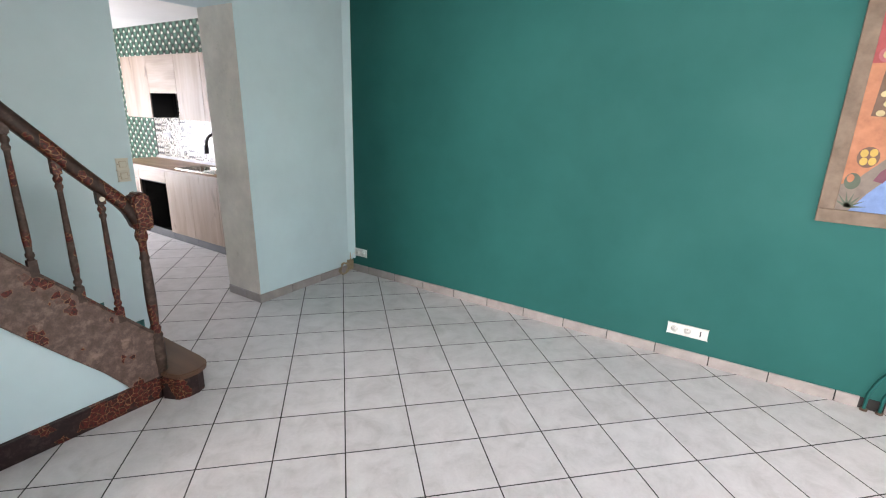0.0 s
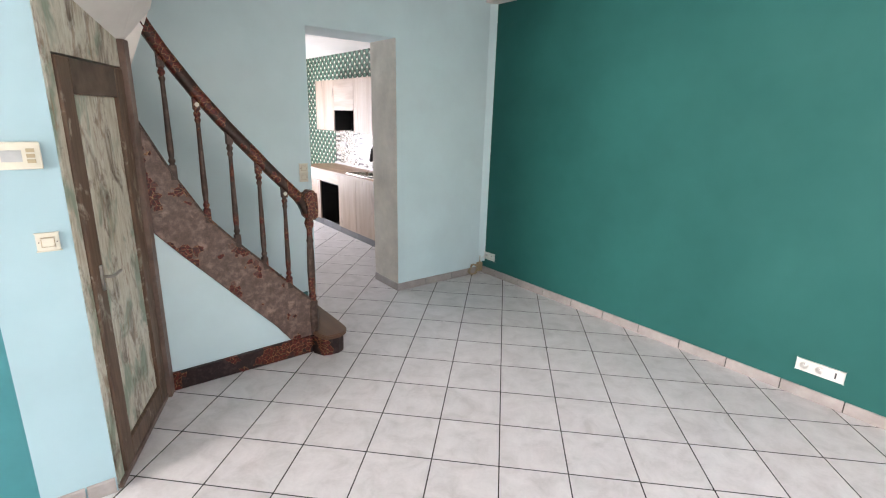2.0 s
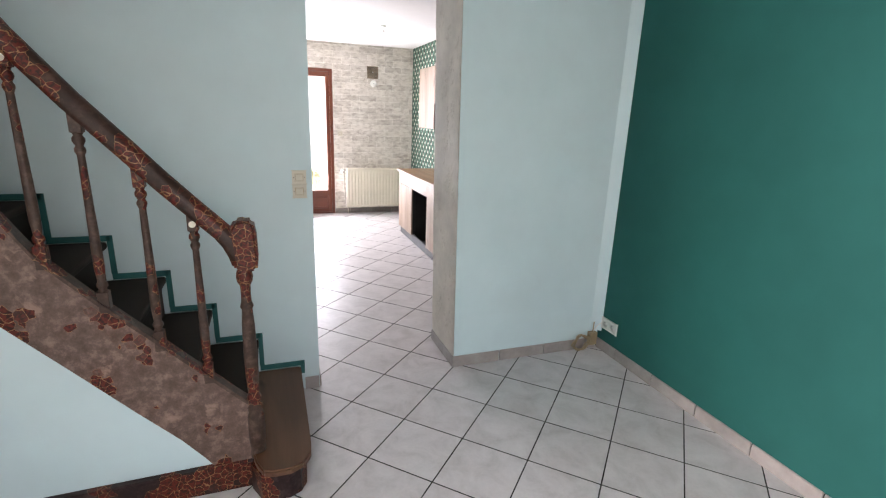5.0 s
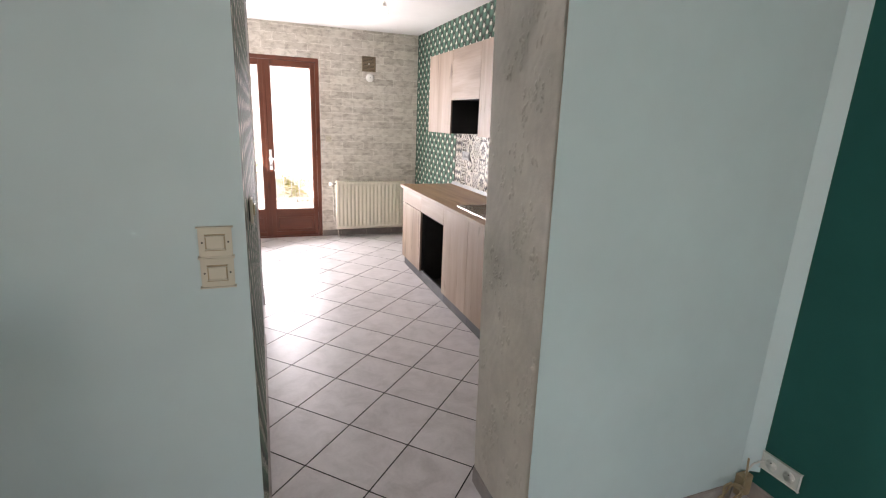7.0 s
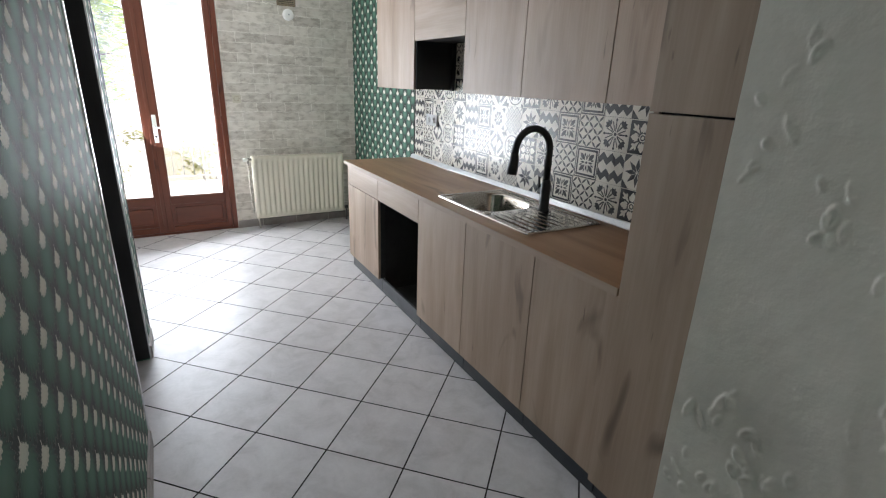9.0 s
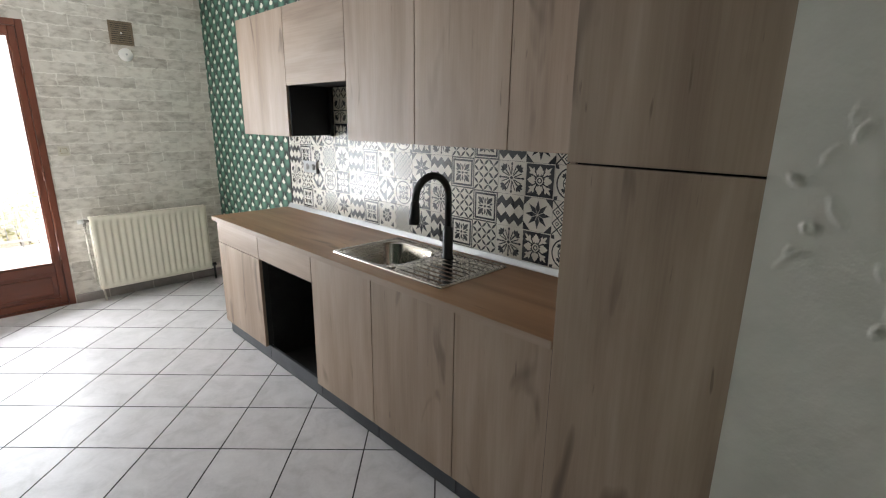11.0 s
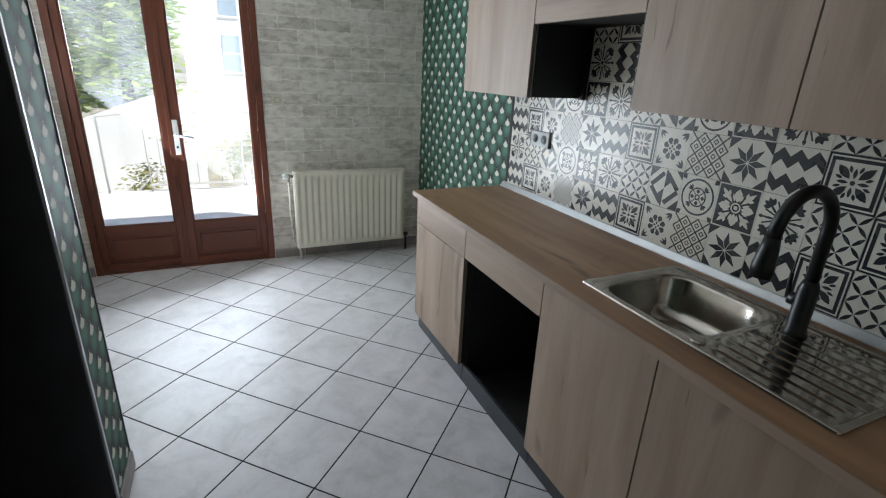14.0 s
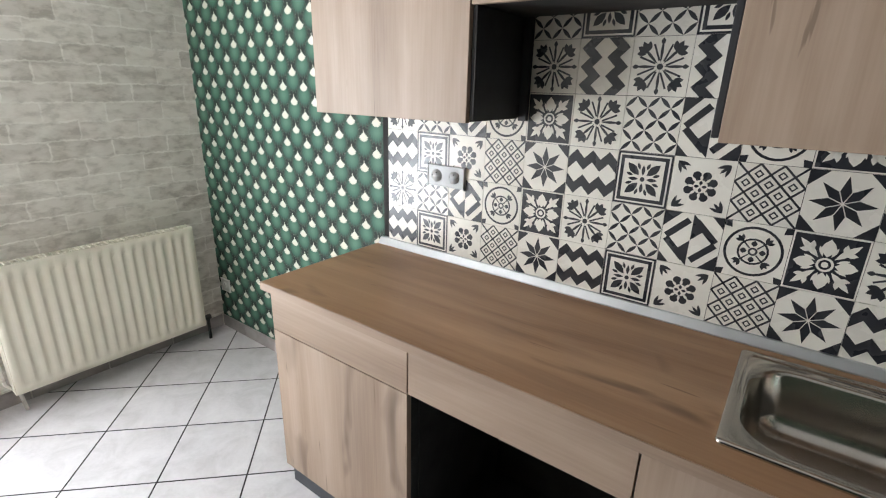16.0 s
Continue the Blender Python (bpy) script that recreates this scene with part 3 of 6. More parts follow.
structure("trim_bead_end", boxes((-6.246, YL - 0.01, 0.0, -6.234, YL + 0.003, 2.523), bev=0.002), M_PLINTH, "dark corner bead")

# rough plaster reveal of the passage, uneven with trowel marks and thrown lumps
nx, nz = 180, 800
gx, gz = np.meshgrid(np.linspace(XB, XW, nx + 1), np.linspace(0.075, OPZ, nz + 1), indexing="ij")
gh = 0.0030 + 0.0004 * np.sin(gx * 71 + 5 * np.sin(gz * 13)) * np.sin(gz * 53 + 4 * np.sin(gx * 31)) + 0.0010 * np.sin(gx * 23 + 2 * np.sin(gz * 5)) + 0.0008 * np.sin(gz * 17 + 3 * np.sin(gx * 9))
rl_ = np.random.RandomState(5)
for k in range(46):
    cx, cz = rl_.uniform(XB + 0.03, XW - 0.03), 0.15 + (OPZ - 0.3) * (k + rl_.uniform(0, 1)) / 46
    for q in range(rl_.randint(4, 12)):
        px, pz = cx + rl_.normal(0, 0.022), cz + rl_.normal(0, 0.03)
        a, lx, lz = rl_.uniform(-0.7, 0.7), rl_.uniform(0.0025, 0.006), rl_.uniform(0.006, 0.016)
        u, v = (gx - px) * np.cos(a) + (gz - pz) * np.sin(a), -(gx - px) * np.sin(a) + (gz - pz) * np.cos(a)
        d = (u / lx) ** 2 + (v / lz) ** 2
        gh += rl_.uniform(0.0016, 0.0048) * (np.exp(-d ** 3) - rl_.uniform(0.2, 1.1) * np.exp(-(2.0 * d) ** 2)) * (1 - 0.5 * np.clip(u / lx, -1, 1))
for k in range(26):
    pz = rl_.uniform(0.1, OPZ - 0.05)
    gh += rl_.uniform(-0.004, 0.004) * np.exp(-(((gx - XW) / 0.02) ** 2 + ((gz - pz) / 0.025) ** 2))
bm = bmesh.new()
grid = [[bm.verts.new((gx[i, j], lean(gz[i, j]) - 0.003 - max(0.0, gh[i, j]), gz[i, j])) for j in range(nz + 1)] for i in range(nx + 1)]
for i in range(nx):
    for j in range(nz):
        bm.faces.new((grid[i][j], grid[i + 1][j], grid[i + 1][j + 1], grid[i][j + 1])).smooth = True
structure("trim_plaster_reveal", bm, M_PLASTER, "bare lumpy grey-beige plaster on the passage side")


# ---- staircase ----
st = thing("staircase", (-2.9, 0.6, 0), "old painted wooden staircase with turned balusters and worn giraffe pattern", "staircase")
XO = -2.53   # outer face of the string
RISE = [0.155, 0.35, 0.547, 0.742, 0.932, 1.134, 1.33, 1.525, 1.72]
NOSE = [1.218, 1.004, 0.793, 0.600, 0.375, 0.140, -0.08, -0.30, -0.52]
for k in range(9):
    y1, y0 = NOSE[k], (NOSE[k + 1] if k < 8 else -0.75)
    if k == 0:
        bm = bmesh.new()
        out = [(XW + 0.012, y0 - 0.03), (-2.56, y0 - 0.03), (-2.47, 0.99), (-2.40, 1.02), (-2.385, 1.06), (-2.385, 1.13), (-2.41, 1.18), (-2.46, 1.212), (-2.54, y1), (XW + 0.012, y1)]
        prism(bm, out, 2, RISE[0] - 0.032, RISE[0])
        bmesh.ops.bevel(bm, geom=bm.edges[:], offset=0.007, segments=2, affect="EDGES")
        part("tread", bm, M_STEP, st, "worn brown rounded first tread")
        bm = bmesh.new()
        prism(bm, [(XW + 0.012, y0), (-2.56, y0), (-2.50, 0.97), (-2.42, 1.01), (-2.402, 1.06), (-2.402, 1.12), (-2.425, 1.165), (-2.47, 1.19), (-2.54, y1 - 0.022), (XW + 0.012, y1 - 0.022)], 2, 0.0, RISE[0] - 0.032)
        part("riser", bm, M_PLANK, st)
    else:
        part("tread", boxes((XW + 0.012, y0 - 0.03, RISE[k] - 0.032, XO - 0.035, y1, RISE[k]), bev=0.008), M_TREAD, st)
        part("riser", boxes((XW + 0.012, y1 - 0.045, RISE[k - 1], XO - 0.035, y1 - 0.025, RISE[k] - 0.032)), M_TREAD, st)
    # painted border on the wall, following tread and riser
    b2 = boxes((XW, y0, RISE[k], XW + 0.006, y1 + 0.012, RISE[k] + 0.028), (XW, y1 - 0.002, (RISE[k - 1] if k else 0.075) + 0.028, XW + 0.006, y1 + 0.022, RISE[k] + 0.028))
    part("wall_border", b2, M_EDGE, st, "teal painted border along the steps")


def curve_at(pts, y):
    for (ya, za), (yb, zb) in zip(pts, pts[1:]):
        if yb <= y <= ya:
            return za + (zb - za) * (y - ya) / (yb - ya)
    return pts[-1][1]


LOW = [(0.83, 0.120), (0.80, 0.165), (0.72, 0.270), (0.588, 0.415), (0.40, 0.630), (0.203, 0.851), (0.07, 1.01)]
TOPC = [(0.985, 0.385), (0.93, 0.44), (0.68, 0.705), (0.52, 0.870), (0.365, 1.045), (0.221, 1.30), (0.14, 1.47), (0.07, 1.62)]
bm = bmesh.new()
poly = [(0.985, 0.120)] + TOPC + LOW[::-1]
prism(bm, poly, 0, XO - 0.035, XO)
bmesh.ops.bevel(bm, geom=[e for e in bm.edges if abs(e.verts[0].co.x - e.verts[1].co.x) < 1e-5], offset=0.004, segments=1, affect="EDGES")
part("stringer", bm, M_STRING, st, "curved greyish-brown string with patches of red cracked pattern")
# moulding along the string's upper edge
bm = bmesh.new()
rail_pts = [(XO - 0.0175, y, z + 0.006) for y, z in TOPC]
for (xa, ya, za), (xb, yb, zb) in zip(rail_pts, rail_pts[1:]):
    prism(bm, [(ya, za - 0.008), (yb, zb - 0.008), (yb, zb + 0.010), (ya, za + 0.010)], 0, XO - 0.044, XO + 0.008)
part("string_cap", bm, M_BALU, st)
bm = bmesh.new()
prism(bm, [(1.0, 0.0), (1.0, 0.128), (0.07, 0.112), (0.07, 0.0)], 0, XO - 0.03, XO + 0.014)
bmesh.ops.bevel(bm, geom=bm.edges[:], offset=0.004, segments=1, affect="EDGES")
part("base_board", bm, M_PLANK, st, "dark base board with cracked red pattern")
# boarding under the string
bm = bmesh.new()
prism(bm, [(0.99, 0.10)] + [(0.95, 0.36)] + [(y, z + 0.10) for y, z in LOW] + [(0.07, 0.10)], 0, XO - 0.06, XO - 0.014)
part("spandrel", bm, M_PALE, st, "pale aqua boarding below the string")


def baluster(z0, z1, cx, cy):
    """Turned shaft between two square blocks."""
    bm = bmesh.new()
    h = z1 - z0
    box(bm, cx - 0.018, cy - 0.018, z0 - 0.02, cx + 0.018, cy + 0.018, z0 + 0.062, bev=0.003)
    box(bm, cx - 0.018, cy - 0.018, z1 - 0.062, cx + 0.018, cy + 0.018, z1 + 0.01, bev=0.003)
    prof = [(0.0175, z0 + 0.060), (0.012, z0 + 0.070), (0.018, z0 + 0.080), (0.018, z0 + 0.090), (0.0125, z0 + 0.100), (0.0165, z0 + 0.22 * h), (0.0165, z0 + 0.30 * h), (0.0135, z0 + 0.55 * h), (0.0112, z1 - 0.135), (0.0165, z1 - 0.122), (0.0165, z1 - 0.114), (0.0115, z1 - 0.104), (0.0185, z1 - 0.090), (0.0185, z1 - 0.080), (0.0125, z1 - 0.070), (0.0175, z1 - 0.060)]
    lathe(bm, prof, cx, cy, 14)
    return bm


for y, z0, z1 in ((0.842, 0.525, 1.185), (0.690, 0.685, 1.345), (0.535, 0.855, 1.525), (0.378, 1.03, 1.715), (0.226, 1.29, 1.925)):
    bl = part("baluster", baluster(z0, z1, XO - 0.0175, y), M_BALU, st, "slim turned baluster in chipped brown paint")
    if y in (0.842, 0.378):
        bm = bmesh.new()
        tube(bm, [(XO + 0.004, y, z1 - 0.035), (XO + 0.006, y, z1 - 0.035)], 0.012, 12)
        part("cap_plug", bm, M_SWITCH, bl, "cream plug")
bm = bmesh.new()
NY = 1.004
prof = [(0.040, 0.12), (0.040, 0.20), (0.043, 0.21), (0.043, 0.33), (0.036, 0.35), (0.041, 0.37), (0.030, 0.39), (0.036, 0.41), (0.026, 0.43), (0.031, 0.50), (0.033, 0.60), (0.029, 0.74), (0.024, 0.80), (0.031, 0.812), (0.024, 0.83), (0.022, 0.86), (0.024, 0.90), (0.034, 0.915), (0.038, 0.935), (0.034, 0.955), (0.028, 0.965), (0.034, 0.98)]
lathe(bm, [(0.82 * r, z) for r, z in prof], XO - 0.0175, NY - 0.004, 18)
nw = part("newel", bm, M_BALU, st, "turned newel post in worn paint")
bm = bmesh.new()
prism(bm, [(NY - 0.034, 0.968), (NY + 0.044, 0.962), (NY + 0.052, 1.00), (NY + 0.049, 1.12), (NY + 0.040, 1.152), (NY + 0.014, 1.163), (NY - 0.026, 1.156), (NY - 0.046, 1.12)], 0, XO - 0.062, XO + 0.027)
bmesh.ops.bevel(bm, geom=bm.edges[:], offset=0.012, segments=3, affect="EDGES")
part("newel_head", bm, M_NEWEL, nw, "rounded red newel head with tan crackle lines")
# handrail: rounded bar, hooking down into the newel
path = [(0.992, 0.995), (0.980, 1.035), (0.962, 1.075), (0.935, 1.115), (0.902, 1.150), (0.842, 1.212), (0.76, 1.300), (0.66, 1.415), (0.53, 1.560), (0.38, 1.745), (0.24, 1.945), (0.18, 2.045), (0.05, 2.27)]
bm = bmesh.new()
prev = None
sect = [(-0.030, -0.030), (0.030, -0.030), (0.036, -0.012), (0.034, 0.012), (0.022, 0.030), (0.0, 0.036), (-0.022, 0.030), (-0.034, 0.012), (-0.036, -0.012)]
for i, (y, z) in enumerate(path):
    ya, za = path[max(i - 1, 0)]
    yb, zb = path[min(i + 1, len(path) - 1)]
    d = Vector((0, yb - ya, zb - za)).normalized()
    nrm = Vector((0, d.z, -d.y))
    ring = [bm.verts.new(Vector((XO - 0.0175, y, z)) + Vector((1, 0, 0)) * u + nrm * w) for u, w in sect]
    if prev:
        for k in range(len(sect)):
            bm.faces.new((prev[k], prev[(k + 1) % len(sect)], ring[(k + 1) % len(sect)], ring[k])).smooth = True
    else:
        bm.faces.new(ring[::-1])
    prev = ring
bm.faces.new(prev)
part("handrail", bm, M_RAIL, st, "dark brown rounded handrail with crackle pattern")

# white underside of the upper flight over the cupboard, and its side
bm = bmesh.new()
pts = [Vector((-2.53, 0.06, 1.955)), Vector((-1.785, -0.262, 2.125)), Vector((-1.55, 0.20, 2.50)), Vector((-2.47, 0.20, 2.13))]
top = [q + Vector((0, 0, 0.5)) for q in pts]
va, vb = [bm.verts.new(q) for q in pts], [bm.verts.new(q) for q in top]
bm.faces.new(va)
bm.faces.new(vb[::-1])
for i in range(4):
    bm.faces.new((va[i], vb[i], vb[(i + 1) % 4], va[(i + 1) % 4]))
structure("trim_stair_soffit", bm, M_SOFFIT, "white plastered underside of the upper stairs")
bm = bmesh.new()
prism(bm, [(0.066, 1.82), (0.092, 1.865), (0.216, 2.175), (0.42, 2.719), (0.066, 2.719)], 0, XO - 0.04, XO + 0.018)
structure("trim_stair_side", bm, M_SOFFIT, "white plastered side of the upper stairs")


# ---- cupboard door under the stairs ----
DA, DB = Vector((-2.50, 0.052, 0)), Vector((-1.785, -0.255, 0))
DD = (DB - DA).normalized()
DN = Vector((-DD.y, DD.x, 0))
if DN.y < 0:
    DN = -DN
L_DOOR = (DB - DA).length


def door_box(bm, s0, z0, s1, z1, d0, d1, bev=0.004):
    vs = box(bm, s0, d0, z0, s1, d1, z1, bev=0)
    for v in vs:
        s, d, z = v.co
        v.co = DA + DD * s + DN * d + Vector((0, 0, z))
    if bev:
        bmesh.ops.bevel(bm, geom=list({e for v in vs for e in v.link_edges}), offset=bev, segments=1, affect="EDGES")


def door_bm(*bs, bev=0.004):
    bm = bmesh.new()
    for q in bs:
        door_box(bm, *q, bev=bev)
    return bm


bm = door_bm((0.04, 1.845, L_DOOR, 2.6, -0.05, 0.0), (0.715, 0.0, L_DOOR, 1.845, -0.05, 0.0), bev=0)
structure("wall_cupboard", bm, M_STREAK, "streaked cream and green boarding round the cupboard door")
structure("trim_door_post", door_bm((-0.03, 0.0, 0.04, 1.975, -0.06, 0.03)), M_POST, "pinkish brown painted post")
cd = thing("cupboard_door", DA + DD * 0.38, "closed panelled cupboard door in streaked green and cream paint", "door")
part("stile", door_bm((0.045, 0.035, 0.15, 1.835, -0.035, 0.010)), M_STILE, cd)
part("stile", door_bm((0.605, 0.035, 0.71, 1.835, -0.035, 0.010)), M_STILE, cd)
part("rail", door_bm((0.15, 1.70, 0.605, 1.835, -0.035, 0.009)), M_DARKWOOD, cd)
part("rail", door_bm((0.15, 0.035, 0.605, 0.14, -0.035, 0.009)), M_STILE, cd)
part("panel", door_bm((0.15, 0.14, 0.605, 1.70, -0.03, -0.006)), M_STREAK, cd, "panel streaked in green, cream and rust")
bm = bmesh.new()
h0 = DA + DD * 0.64 + Vector((0, 0, 0.96))
tube(bm, [h0 + DN * 0.01, h0 + DN * 0.05, h0 + DN * 0.056 - DD * 0.02, h0 + DN * 0.056 - DD * 0.085], 0.007, 8)
part("handle", bm, M_BRASS, cd, "worn metal lever handle")
bm = bmesh.new()
tube(bm, [h0 + Vector((0, 0, 0.05)) + DN * 0.012, h0 - Vector((0, 0, 0.06)) + DN * 0.012], 0.009, 8)
part("latch_plate", bm, M_BRASS, cd)
structure("trim_threshold", door_bm((0.0, 0.0, L_DOOR, 0.03, -0.06, 0.012)), M_POST, "brown threshold")


# ---- switches and sockets ----
def switch_plate(x, y, z, axis_n, w=0.08, h=0.076):
    """Wall plate facing along axis_n (a unit vector in plan), with a framed rocker and two screws."""
    n = Vector((*axis_n, 0))
    s = Vector((-n.y, n.x, 0))
    c = Vector((x, y, z))

    def pl(bm, u0, v0, u1, v1, d0, d1, bev):
        vs = box(bm, u0, d0, v0, u1, d1, v1)
        for v in vs:
            a, d, b = v.co
            v.co = c + s * a + n * d + Vector((0, 0, b))
        bmesh.ops.bevel(bm, geom=list({e for v in vs for e in v.link_edges}), offset=bev, segments=2, affect="EDGES")
        return bm
    return c, s, n, pl


def light_switch(x, y, z, n, label):
    c, s, nn, pl = switch_plate(x, y, z, n)
    ob = thing("light_switch", c, label, "light switch", "light switches")
    part("plate", pl(bmesh.new(), -0.035, -0.0357, 0.035, 0.0357, 0.0, 0.009, 0.003), M_SWITCH, ob)
    part("rocker_frame", pl(bmesh.new(), -0.021, -0.019, 0.021, 0.019, 0.0085, 0.0105, 0.001), M_ROCKER, ob)
    part("rocker", pl(bmesh.new(), -0.018, -0.016, 0.018, 0.016, 0.010, 0.0145, 0.002), M_SWITCH, ob)
    for k in (-1, 1):
        bm = bmesh.new()
        q = c + s * (0.027 * k)
        tube(bm, [q + nn * 0.008, q + nn * 0.0097], 0.0022, 8)
        part("screw", bm, M_HOLE, ob)
    return ob


light_switch(XW, 1.255, 1.2245, (1, 0), "upper ivory light switch beside the passage")
light_switch(XW, 1.255, 1.1525, (1, 0), "lower ivory light switch beside the passage")
light_switch(XS, -0.337, 1.163, (1, 0), "ivory light switch beside the cupboard door")
light_switch(XF, 2.166, 1.235, (1, 0), "wallpapered light switch beside the terrace door")


def socket(x, y, z, n, faces, label, mat=M_SOCKET, pitch=0.072, blank=()):
    c, s, nn, pl = switch_plate(x, y, z, n)
    ob = thing("wall_socket", c, label, "wall socket", "wall sockets")
    w = pitch * faces / 2 + 0.004
    part("plate", pl(bmesh.new(), -w, -0.038, w, 0.038, 0, 0.010, 0.003), mat, ob)
    for k in range(faces):
        u = (k - (faces - 1) / 2) * pitch
        q = c + s * u
        if k in blank:
            part("slot", pl(bmesh.new(), u - 0.004, -0.018, u + 0.004, 0.018, 0.010, 0.0115, 0.001), M_HOLE, ob)
            continue
        bm = bmesh.new()
        tube(bm, [q + nn * 0.010, q + nn * 0.013, q + nn * 0.0131, q + nn * 0.0105], [0.023, 0.023, 0.018, 0.017], 18)
        well = part("well", bm, mat, ob)
        # grey disc paints the shade inside the well
        bm = bmesh.new()
        tube(bm, [q + nn * 0.0100, q + nn * 0.0108], 0.0165, 18)
        part("recess", bm, M_WELLSHADE, well)
        bm = bmesh.new()
        for kk in (-1, 1):
            tube(bm, [q + s * 0.0095 * kk + nn * 0.0105, q + s * 0.0095 * kk + nn * 0.0118], 0.0036, 8)
        tube(bm, [q + Vector((0, 0, 0.010)) + nn * 0.0105, q + Vector((0, 0, 0.010)) + nn * 0.016], 0.0025, 8)
        part("pin_holes", bm, M_HOLE, well)
    return ob


socket(-0.150, YG, 0.215, (0, -1), 3, "white triple socket strip on the teal wall", pitch=0.080, blank=(2,))
socket(-3.115, YG, 0.205, (0, -1), 2, "white double socket low in the teal wall's corner")
socket(-6.575, YK - 0.008, 1.177, (0, -1), 2, "grey double socket on the patterned tiles", M_GREYP, pitch=0.078)
socket(-4.467, YK - 0.008, 1.178, (0, -1), 2, "grey double socket on the tiles beside the tall cabinet", M_GREYP, pitch=0.078)
socket(-8.235, YK, 0.295, (0, -1), 1, "white socket low on the green wallpaper")

# loose switch on the papered passage wall
ks = thing("loose_switch", (-3.577, YL, 1.232), "old ivory switch hanging loose on the wallpaper", "light switch")
bm = bmesh.new()
box(bm, -3.611, YL + 0.004, 1.197, -3.547, YL + 0.012, 1.267, bev=0.003)
part("plate", bm, M_SWITCH, ks)
bm = bmesh.new()
box(bm, -3.595, YL + 0.012, 1.217, -3.563, YL + 0.017, 1.250, bev=0.002)
part("rocker", bm, M_ROCKER, ks)
bm = bmesh.new()
box(bm, -3.605, YL, 1.202, -3.555, YL + 0.004, 1.262)
part("wall_box", bm, M_HOLE, ks)
bm = bmesh.new()
tube(bm, [(-3.577, YL + 0.006, 1.198), (-3.574, YL + 0.012, 1.187), (-3.569, YL + 0.008, 1.172)], 0.004, 6)
part("wire", bm, M_SOCKET, ks)

# thermostat
th = thing("thermostat", (XS, -0.368, 1.482), "cream room thermostat with a small window and buttons", "thermostat")
part("case", boxes((XS, -0.428, 1.435, XS + 0.026, -0.308, 1.530), bev=0.004), M_SWITCH, th)
part("display", boxes((XS + 0.026, -0.418, 1.462, XS + 0.0275, -0.361, 1.502), bev=0.0005), M_GREYP, th)
for k in range(3):
    part("button", boxes((XS + 0.026, -0.349, 1.457 + 0.019 * k, XS + 0.030, -0.325, 1.470 + 0.019 * k), bev=0.001), M_ROCKER, th)

# junction box and coil of cable in the corner
cj = thing("cable_coil", (-3.18, 3.15, 0), "coil of yellowed cable hanging from a small junction box", "cable")
bm = bmesh.new()
box(bm, XW + 0.004, 3.165, 0.03, XW + 0.04, 3.225, 0.125, bev=0.004)
part("junction_box", bm, M_CABLE, cj)
bm = bmesh.new()
pts = [(XW + 0.02, 3.20, 0.20), (XW + 0.03, 3.19, 0.15), (XW + 0.045, 3.17, 0.11)]
for k in range(60):
    a = k * 0.42
    r = 0.056 + 0.014 * math.sin(k * 1.7)
    pts.append((XW + 0.05 + 0.008 * math.sin(k * 0.9), 3.085 + r * math.cos(a) + 0.012 * math.sin(k * 0.31), 0.068 + 0.056 * math.sin(a) + 0.004 * math.sin(k)))
tube(bm, pts, 0.0038, 6)
part("cable", bm, M_CABLE, cj)
bm = bmesh.new()
tube(bm, [(XW + 0.02, 3.20, 0.125), (XW + 0.025, 3.225, 0.17), (XW + 0.05, 3.24, 0.20), (-3.17, 3.248, 0.21)], 0.004, 6)
part("cable_to_socket", bm, M_SOCKET, cj)

# ---- painting in a plaster surround, and heating pipes ----
M_FRAME = plain("taupe_plaster_frame", (0.175, 0.125, 0.088), 0.7, var=0.18, scale=10, bumpy=0.3)
pt = thing("wall_painting", (0.8, YG, 1.06), "bright naive painting in a wide rough taupe frame", "painting")
PX0, PX1, PZ0, PZ1 = 0.375, 1.30, 1.062, 2.35
for q in ((PX0, PZ0, PX1, PZ0 + 0.075), (PX0, PZ1 - 0.075, PX1, PZ1), (PX0, PZ0 + 0.075, PX0 + 0.075, PZ1 - 0.075), (PX1 - 0.075, PZ0 + 0.075, PX1, PZ1 - 0.075)):
    part("frame_board", boxes((q[0], YG - 0.022, q[1], q[2], YG, q[3]), bev=0.004), M_FRAME, pt)
PIC = {"orange": (0.55, 0.19, 0.07), "blue": (0.16, 0.30, 0.62), "red": (0.42, 0.035, 0.04), "cream": (0.62, 0.48, 0.22), "brown": (0.16, 0.075, 0.03), "yellow": (0.66, 0.42, 0.05), "green": (0.07, 0.11, 0.06), "plum": (0.17, 0.02, 0.06), "pink": (0.50, 0.10, 0.12), "grey": (0.22, 0.17, 0.13)}
PM = {k: plain("painting_" + k, tuple(0.62 * q for q in v), 0.5, var=0.12, scale=22) for k, v in PIC.items()}
cx0, cz0, cx1, cz1 = PX0 + 0.075, PZ0 + 0.075, PX1 - 0.075, PZ1 - 0.075
part("canvas", boxes((cx0, YG - 0.010, cz0, cx1, YG, cz1)), PM["orange"], pt, "painted board with orange ground")


def daub(points, colour, lift, name="paint_patch"):
    bm = bmesh.new()
    vs = [bm.verts.new((cx0 + x, YG - 0.010 - 0.0006 * lift, cz0 + z)) for x, z in points]
    bm.faces.new(vs)
    part(name, bm, PM[colour], pt)


def disc(x, z, rx, rz, colour, lift, n=14, tilt=0.0):
    daub([(x + rx * math.cos(t) * math.cos(tilt) - rz * math.sin(t) * math.sin(tilt), z + rx * math.cos(t) * math.sin(tilt) + rz * math.sin(t) * math.cos(tilt)) for t in [2 * math.pi * k / n for k in range(n)]], colour, lift)


